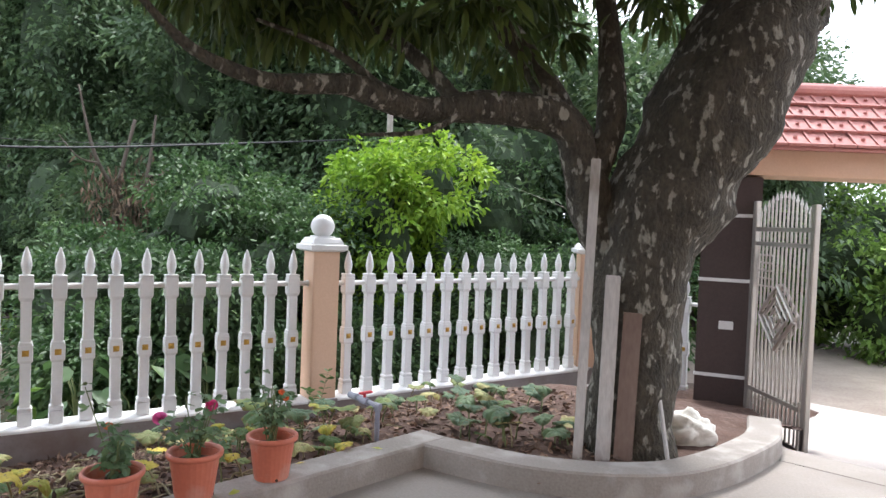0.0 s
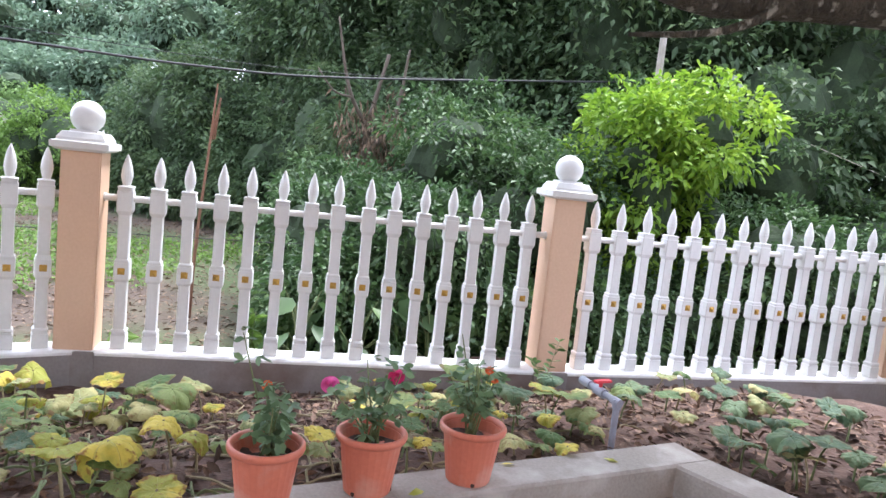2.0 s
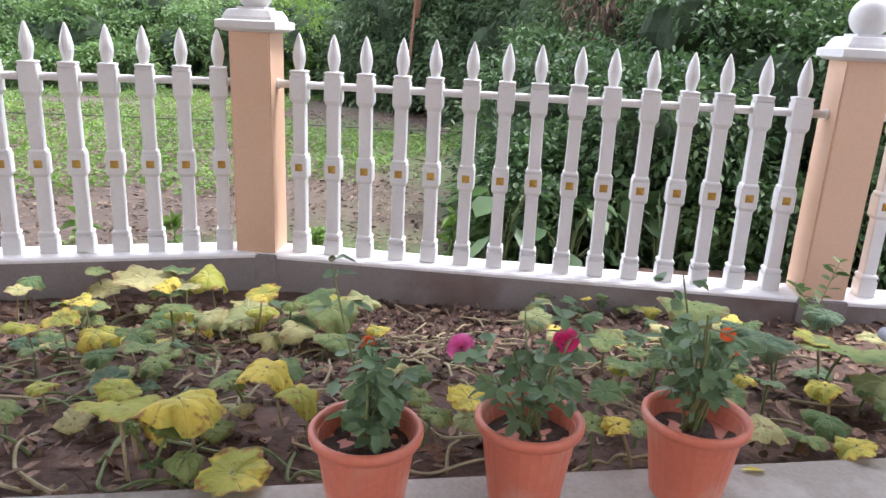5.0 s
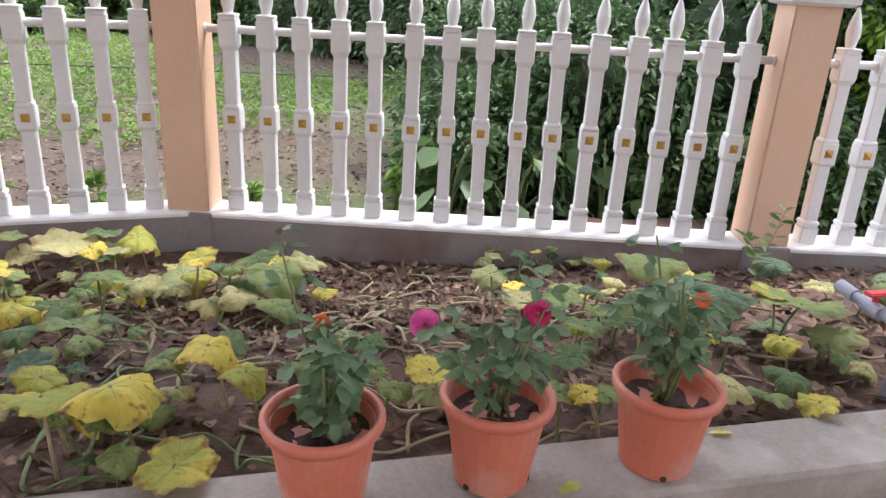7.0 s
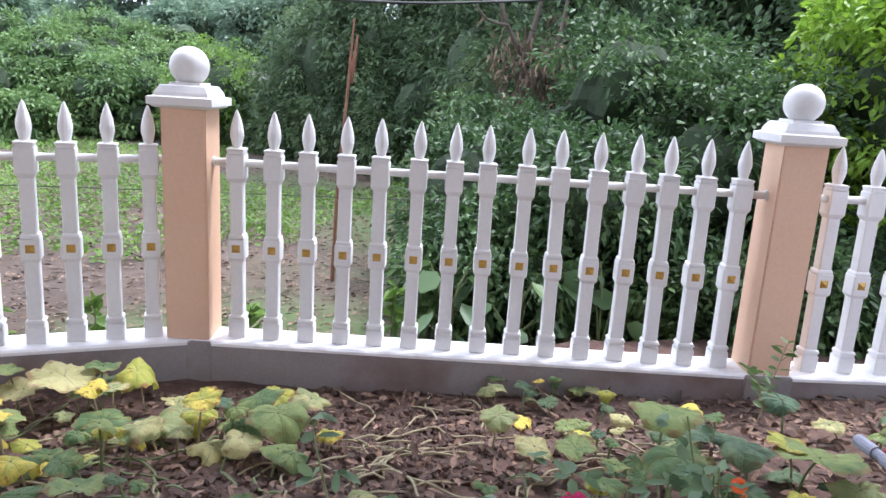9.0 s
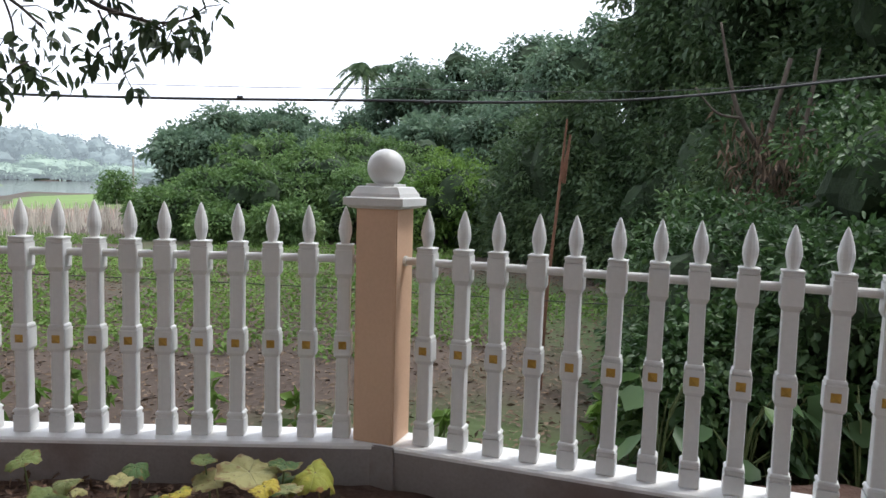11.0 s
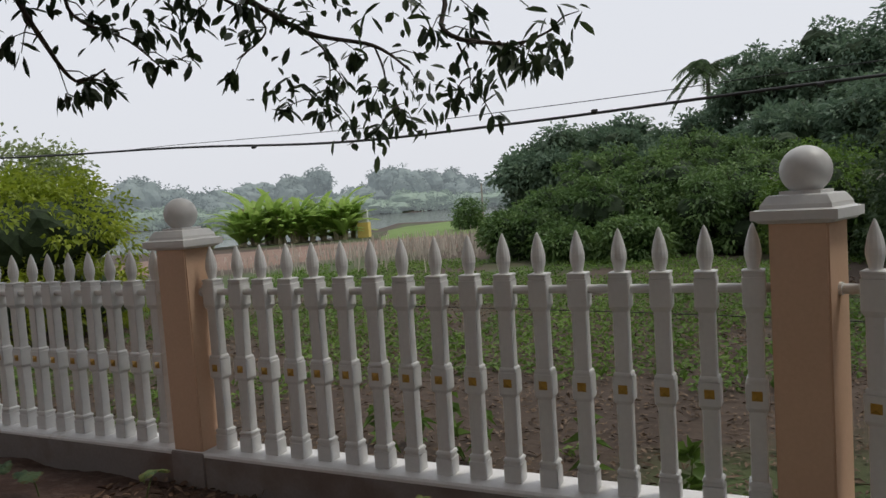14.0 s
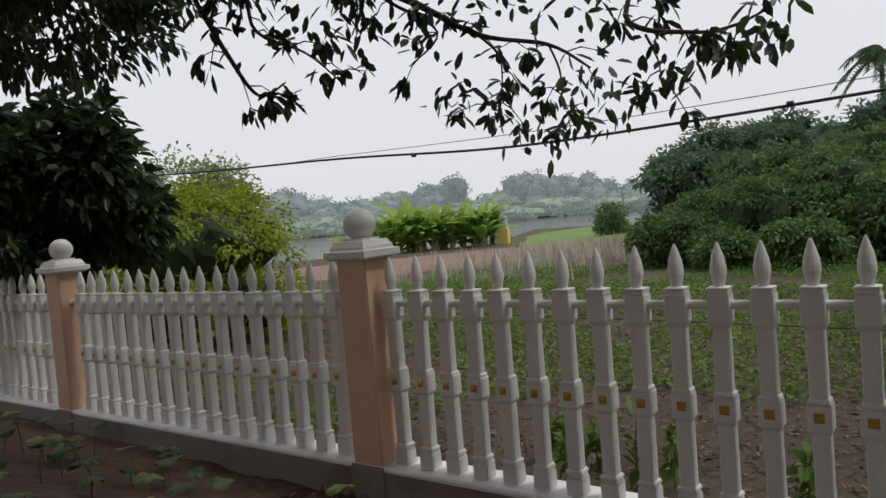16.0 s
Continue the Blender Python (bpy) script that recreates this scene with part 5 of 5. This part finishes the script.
tagged(link_mesh("soil_clods", bm, CLOD), "loose reddish clods of dug soil", "clods", kind="stuff")
for x, y, a in ((-2.92, 1.80, 30), (-3.05, 2.28, 80), (-2.95, 2.75, 10)):
    fl = leaves_mesh("fallen_leaf", np.array([[0, 0, 0.004]]), np.array([[math.cos(a), math.sin(a), 0.02]]), 0.07, 0.035, L_YELLOW, None, 0.1, 0.0, "single yellow leaf lying on the kerb")
    fl["category"] = "leaf"
    fl.location = (x, y, KERB_TOP)

# a sapling against the low wall
sapling = thing("sapling", pose(-4.74, 3.62, soil_height(-4.74, 3.62)), "thin leafy sapling growing beside the low wall", "sapling")
P, Wy = [], []
for line in ([(0, 0, -0.02), (0.02, 0.03, 0.22), (-0.01, 0.12, 0.44)], [(0.01, 0.01, 0.10), (0.04, -0.06, 0.24), (0.05, -0.14, 0.33)]):
    bm = bmesh.new()
    p = smooth_path(line, 6)
    tube(bm, p, [0.005 - 0.0002 * k for k in range(len(p))], 6)
    part("stem", bm, DRY_STEM, sapling)
    for j in range(3, len(p)):
        for side in (-1, 1):
            P.append(np.array(p[j])), Wy.append((side * 0.8, 0.3 * side, 0.4))
leaves_mesh("leaves", np.array(P), unit(np.array(Wy) + rng.normal(size=(len(P), 3)) * 0.2), rng.uniform(0.05, 0.085, len(P)), rng.uniform(0.022, 0.034, len(P)), L_LOW, sapling, 0.1, 0.15, oval=True)

# ---------------------------------------------------------------- tap
tap = thing("garden_tap", pose(-3.226, 2.948, -0.02), "grey plastic standpipe with a red valve handle", "tap")
bm = bmesh.new()
bar(bm, (0, 0, 0), (0, 0, 0.33), 0.016, 14)
bar(bm, (0, 0, 0.30), (0, 0, 0.345), 0.021, 14)
part("riser", bm, PVC, tap, smooth=False)
bm = bmesh.new()
bar(bm, (0.02, 0, 0.33), (-0.27, 0.02, 0.345), 0.016, 14)
bar(bm, (-0.03, 0, 0.333), (0.022, 0, 0.330), 0.021, 14)
bar(bm, (-0.10, 0.007, 0.336), (-0.18, 0.013, 0.340), 0.024, 14)
bar(bm, (-0.22, 0.016, 0.342), (-0.30, 0.022, 0.346), 0.022, 14)
part("pipe", bm, PVC, tap)
bm = bmesh.new()
bar(bm, (-0.14, 0.01, 0.35), (-0.14, 0.01, 0.382), 0.010, 10)
box(bm, -0.14, 0.02, 0.388, 0.035, 0.10, 0.012, 0.004)
part("handle", bm, RED, tap, "red plastic handle")

# ---------------------------------------------------------------- wires and pole
def cable(name, pts_, r, label, mat=CABLE):
    ob = thing(name, Matrix.Identity(4), label, "cable")
    bm = bmesh.new()
    p = smooth_path(pts_, 10)
    tube(bm, p, [r] * len(p), 7)
    part("wire", bm, mat, ob, smooth=True)
    return ob


main = cable("power_cable", [(-8.03, -16.15, 2.9), (-8.41, -10.16, 2.45), (-8.63, -6.53, 2.26), (-8.79, -4.07, 2.09), (-8.91, -2.07, 2.07), (-9.04, 0.08, 2.10), (-9.15, 1.72, 2.13), (-9.26, 3.61, 2.28), (-9.59, 8.80, 3.0)], 0.014, "thick black cable sagging between poles")
for y in (-5.2, -3.0, -1.2, 0.6):
    bm = bmesh.new()
    cone(bm, 0.021, 0.021, 0.05, pose(-9.0 + 0.062 * (0.7 - y), y, 2.085 + max(0, -y - 4) * 0.05, 90), 8)
    part("clip", bm, CABLE, main)
cable("thin_wire", [(-8.23, -16.16, 2.95), (-8.67, -9.17, 2.42), (-8.83, -6.58, 2.32), (-8.99, -4.08, 2.24), (-9.11, -2.09, 2.22), (-9.24, 0.01, 2.24), (-9.46, 3.60, 2.34), (-9.79, 8.79, 3.0)], 0.004, "thin black wire above the cable")
cable("boundary_wire", [(-8, -14, 0.45), (-8, -6, 0.43), (-8, -1, 0.42), (-8, 2.5, 0.36), (-8, 6, 0.35)], 0.004, "thin boundary wire low over the field")
cable("guy_wire", [(-5.9, 10.5, 1.55), (-6.3, 9.9, 1.75), (-6.9, 9.0, 2.1)], 0.005, "pale wire running down through the bushes", STRAW)
pole = thing("leaning_pole", pose(-8.80, 1.77, -0.65), "thin rusty brown pole leaning in the field", "pole")
bm = bmesh.new()
tube(bm, smooth_path([(0, 0, -0.05), (0.0, 0.03, 0.9), (-0.04, 0.1, 1.8), (-0.09, 0.16, 2.6)], 5), [0.022 - 0.0008 * k for k in range(16)], 8, 0.3, 2)
part("shaft", bm, RUSTY, pole)
bm = bmesh.new()
for k in range(3):
    bar(bm, (-0.06, 0.12 + 0.02 * k, 2.0), (-0.03 + 0.01 * k, 0.19, 2.45), 0.009, 6)
part("frayed_strip", bm, RUSTY, pole)
post_r = thing("grey_post", pose(-8.0, 7.3, -0.62), "slim grey post standing among the bushes", "post")
bm = bmesh.new()
cone(bm, 0.05, 0.045, 3.9, pose(0, 0, 1.95), 10)
part("shaft", bm, CONCRETE, post_r)

# ---------------------------------------------------------------- field plants
n = 75000
fx = rng.uniform(-22, -6.5, n)
fy = rng.uniform(-15, 4.5, n)
keep = np.array([noise.noise(Vector((a * 0.33, b * 0.33, 7))) + 0.35 * noise.noise(Vector((a * 1.3, b * 1.3, 2))) + 0.36 - 0.10 * max(b + 1.0, 0) - 0.45 * smooth01((a + 10.5) / 1.6) > 0.12 for a, b in zip(fx, fy)])
fx, fy = fx[keep], fy[keep]
base = np.array([(a, b, ground_height(a, b)) for a, b in zip(fx, fy)]) + np.stack([np.zeros(len(fx)), np.zeros(len(fx)), rng.uniform(0.0, 0.12, len(fx))], 1)
way = unit(rng.normal(size=(len(fx), 3)) * np.array([1, 1, 0.5]) + np.array([0, 0, 0.35]))
leaves_mesh("field_weeds", base, way, rng.uniform(0.04, 0.11, len(fx)), rng.uniform(0.03, 0.06, len(fx)), L_WEED, None, 0.2, 0.1, "low green weeds spreading over the field", "stuff")["category"] = "weeds"
n = 45000
fx, fy = rng.uniform(-18, -6.4, n), rng.uniform(-12, 4, n)
base = np.array([(a, b, ground_height(a, b) + 0.02) for a, b in zip(fx, fy)])
leaves_mesh("field_litter", base, unit(rng.normal(size=(n, 3)) * np.array([1, 1, 0.15])), rng.uniform(0.03, 0.10, n), rng.uniform(0.01, 0.035, n), FIELD_LITTER, None, 0.2, 0.0, "dry brown leaves and straw strewn over the field", "stuff")["category"] = "leaf litter"
for k in range(9):
    x, y = random.uniform(-7.6, -6.6), random.uniform(-3.5, 2.2)
    ob = thing("tall_weed", pose(x, y, -0.62), "leafy green weed growing behind the fence", "weed", "weeds behind the fence")
    bm = bmesh.new()
    h = random.uniform(0.3, 0.6)
    tube(bm, [(0, 0, 0), (0.03, 0.02, h * 0.5), (0, 0.04, h)], [0.008, 0.006, 0.003], 6)
    part("stem", bm, STEM, ob)
    b = np.array([[0.02, 0.02, h * random.uniform(0.2, 1)] for _ in range(26)])
    leaves_mesh("leaves", b, unit(rng.normal(size=(26, 3)) + np.array([0, 0, 0.2])), rng.uniform(0.08, 0.2, 26), rng.uniform(0.04, 0.09, 26), L_WEED, ob)
# broad-leaved plants at the foot of the hedge
for k in range(14):
    x, y = random.uniform(-7.2, -6.5), random.uniform(2.2, 4.2)
    ob = thing("taro_plant", pose(x, y, -0.62), "broad-leaved green plant at the hedge's foot", "plant", "plants at the hedge")
    b, w = [], []
    for j in range(6):
        a, h = random.uniform(0, 6.28), random.uniform(0.15, 0.75)
        e = (0.18 * math.cos(a), 0.18 * math.sin(a), h)
        bm = bmesh.new()
        tube(bm, [(0, 0, 0), (e[0] * 0.4, e[1] * 0.4, h * 0.7), e], [0.008, 0.006, 0.004], 5)
        part("stalk", bm, STEM, ob)
        b.append(e), w.append((math.cos(a), math.sin(a), -0.4))
    leaves_mesh("leaves", np.array(b), unit(np.array(w)), rng.uniform(0.14, 0.26, 6), rng.uniform(0.12, 0.20, 6), L_HEDGE, ob, 0.1, 0.2, oval=True)

# ---------------------------------------------------------------- by the lake
def stalks(name, cx, cy, rx, ry, n, lo, hi, r, mat, label):
    bm = bmesh.new()
    for _ in range(n):
        x, y = cx + random.gauss(0, rx), cy + random.gauss(0, ry)
        h = random.uniform(lo, hi)
        z = ground_height(x, y)
        a, b = Vector((x, y, z - 0.05)), Vector((x + random.uniform(-0.2, 0.2) * h, y + random.uniform(-0.2, 0.2) * h, z + h))
        u = Vector((r, 0, 0)), Vector((-r * 0.5, r * 0.87, 0)), Vector((-r * 0.5, -r * 0.87, 0))
        v = [bm.verts.new(a + q) for q in u] + [bm.verts.new(b + q * 0.6) for q in u]
        for k in range(3):
            bm.faces.new((v[k], v[(k + 1) % 3], v[3 + (k + 1) % 3], v[3 + k]))
    tagged(link_mesh(name, bm, mat), label, "dry stalks", kind="stuff")


stalks("dead_stalks", -26.72, -13.80, 3.0, 2.2, 900, 0.25, 0.75, 0.02, STRAW, "pale dead stalks standing in the wet field")
stalks("dry_stubble", -22.94, -18.08, 3.5, 3.0, 300, 0.1, 0.35, 0.02, STRAW, "dry stubble on the bare field")
GRASS = surface("lake_grass", (0.10, 0.17, 0.035), (0.17, 0.25, 0.06), 0.9, 0.8, 12, 0.5)
MUD = surface("bare_mud", (0.17, 0.105, 0.075), (0.25, 0.165, 0.125), 0.9, 0.5, 9, 0.5)


def patch(name, cx, cy, rx, ry, turn, mat, label, lift):
    bm = bmesh.new()
    vs = []
    for k in range(40):
        a = 2 * math.pi * k / 40
        f = 1 + 0.22 * noise.noise(Vector((math.cos(a) * 2, math.sin(a) * 2, cx)))
        p_2 = Matrix.Rotation(radians(turn), 2) @ Vector((rx * f * math.cos(a), ry * f * math.sin(a)))
        x, y = cx + p_2.x, cy + p_2.y
        vs.append((x, y))
    rings = [[bm.verts.new((cx + (x - cx) * f, cy + (y - cy) * f, ground_height(cx + (x - cx) * f, cy + (y - cy) * f) + lift * (1 if f < 0.95 else -0.5))) for x, y in vs] for f in (0.05, 0.3, 0.6, 0.85, 1.0)]
    for a, b in zip(rings, rings[1:]):
        for k in range(40):
            bm.faces.new((a[k], a[(k + 1) % 40], b[(k + 1) % 40], b[k]))
    tagged(link_mesh(name, bm, mat, smooth=True), label, "ground", kind="structure")


patch("ground_grass", -48.58, -24.68, 14, 5.5, 20, GRASS, "strip of green grass beside the lake", 0.10)
patch("ground_mud", -27.81, -20.38, 14, 5.5, -36, MUD, "bare reddish mud flat before the lake", 0.09)


def banana(x, y, h, label, group, seed):
    rs = random.Random(seed)
    ob = thing("banana_plant", pose(x, y, ground_height(x, y) + 0.02), label, "banana plant", group)
    bm = bmesh.new()
    tube(bm, smooth_path([(0, 0, -0.1), (rs.uniform(-0.1, 0.1), 0, h * 0.35), (0, 0, h * 0.6)], 4), [0.13 - 0.006 * k for k in range(9)], 9, 0.1, seed)
    part("stem", bm, DRY_STEM, ob)
    for k in range(17):
        a, ln = k * 2.4 + rs.uniform(-0.3, 0.3), h * rs.uniform(0.55, 0.8)
        rise = rs.uniform(0.55, 1.45)
        foot = h * rs.uniform(0.02, 0.42)
        bm = bmesh.new()
        rows_ = []
        for j in range(8):
            f = j / 7
            out, up = ln * f * math.cos(rise * (1 - 0.3 * f)), foot + ln * (math.sin(rise) * f * 1.15 - 0.5 * f * f)
            w = 0.16 * h / 2.6 * math.sin(math.pi * min(0.08 + f * 0.92, 0.985)) ** 0.6
            row = []
            for s in (-1, 0, 1):
                row.append(bm.verts.new((out * math.cos(a) - s * w * math.sin(a), out * math.sin(a) + s * w * math.cos(a), up - abs(s) * w * 0.35 + rs.uniform(-0.03, 0.03))))
            rows_.append(row)
        for p1, p2 in zip(rows_, rows_[1:]):
            for s in range(2):
                bm.faces.new((p1[s], p1[s + 1], p2[s + 1], p2[s]))
        part("leaf", bm, L_BANANA, ob)
    return ob


for k in range(42):
    f = (k % 14) / 13
    banana(-33.54 - 4.3 * f + random.uniform(-0.8, 0.8), -31.36 + 4.55 * f + random.uniform(-0.8, 0.8), random.uniform(2.3, 3.9), "bright green banana plant in a clump by the lake", "banana clump", 200 + k)
for x, y in ((-31.58, -33.84), (-32.23, -33.08)):
    banana(x, y, 1.9, "small banana plant standing apart", "banana clump", int(-x * 10))
for x, y in ((-0.6, 11.8), (-0.1, 12.3)):
    banana(x, y, 2.9, "yellow-green banana plant across the road", "bananas by the road", int(x * -50) + 3)
shrine = thing("yellow_shrine", pose(-38.36, -26.25, -0.60, 0, 0, 25), "small yellow and white shrine beside the banana clump", "shrine")
bm = bmesh.new()
box(bm, 0, 0, 0.45, 0.85, 0.7, 0.95, 0.02)
part("body", bm, YELLOW, shrine)
bm = bmesh.new()
box(bm, 0, 0, 0.95, 0.7, 0.6, 0.14, 0.02)
box(bm, -0.05, 0.1, 1.35, 0.42, 0.36, 0.75, 0.06)
part("white_top", bm, WHITE, shrine, "white rounded top")
bm = bmesh.new()
tube(bm, [(-58.4, -28.3, -1.2), (-58.4, -28.3, 2.6)], [0.09, 0.07], 8)
marker = tagged(link_mesh("lake_pole", bm, CONCRETE), "pale concrete pole standing at the lakeside", "pole")

palm = thing("palm_tree", pose(-41.4, -6.0, -0.62), "slender palm rising over the bushes", "palm")
bm = bmesh.new()
tube(bm, [(0, 0, 0), (0.1, 0, 3), (0, 0, 7.9)], [0.16, 0.13, 0.10], 8, 0.1)
part("trunk", bm, DARK_BARK, palm)
b, w = [], []
for k in range(16):
    a, rise = k * 2.4, random.uniform(-0.6, 1.0)
    for j in range(18):
        f = j / 18 * 2.0
        c = np.array([f * math.cos(a) * math.cos(rise), f * math.sin(a) * math.cos(rise), 7.9 + f * math.sin(rise) - 0.38 * f * f])
        for s in (-1, 1):
            b.append(c), w.append((-s * math.sin(a) + 0.5 * math.cos(a), s * math.cos(a) + 0.5 * math.sin(a), -0.5))
leaves_mesh("fronds", np.array(b), unit(np.array(w)), 0.55, 0.09, L_FOREST, palm)
hut = thing("old_shed", pose(-26.2, -0.5, -1.25, 0, 0, 20), "weathered shed roof half hidden by bushes", "shed")
bm = bmesh.new()
box(bm, 0, 0, 1.2, 1.6, 2.6, 2.4)
part("wall", bm, BOARD, hut)
bm = bmesh.new()
box(bm, 0.5, 0, 2.9, 1.7, 3.0, 0.06, 0, pose(0, 0, 0, 0, 32, 0))
part("roof", bm, TIN, hut)

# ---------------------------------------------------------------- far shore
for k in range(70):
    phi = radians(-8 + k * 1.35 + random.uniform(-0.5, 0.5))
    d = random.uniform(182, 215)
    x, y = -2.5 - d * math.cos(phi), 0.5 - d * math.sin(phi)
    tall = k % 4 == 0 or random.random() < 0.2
    tree("far_tree", x, y, -0.4, random.uniform(7.5, 12.5) if tall else random.uniform(4.5, 7.5), random.uniform(4.5, 7.0), 1.1, L_FAR, "far shore tree with haze painted into its grey-green leaves", "tree", 70, 24, 0.3, 5, "far shore trees", 0.92, -0.9, None, 1.5, 0.04, 100 + k, False, L_FAR)
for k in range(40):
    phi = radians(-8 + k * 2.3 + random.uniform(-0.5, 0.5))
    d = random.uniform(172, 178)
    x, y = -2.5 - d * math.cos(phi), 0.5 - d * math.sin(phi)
    tree("shore_bush", x, y, -0.6, random.uniform(2.2, 4.0), random.uniform(4.5, 7.0), 0.9, L_SHORE, "far shore thicket with haze painted into its pale green leaves", "bush", 60, 24, 0.2, 5, "far shore thicket", 0.92, -0.9, None, 1.2, 0.02, 300 + k, False, L_SHORE)
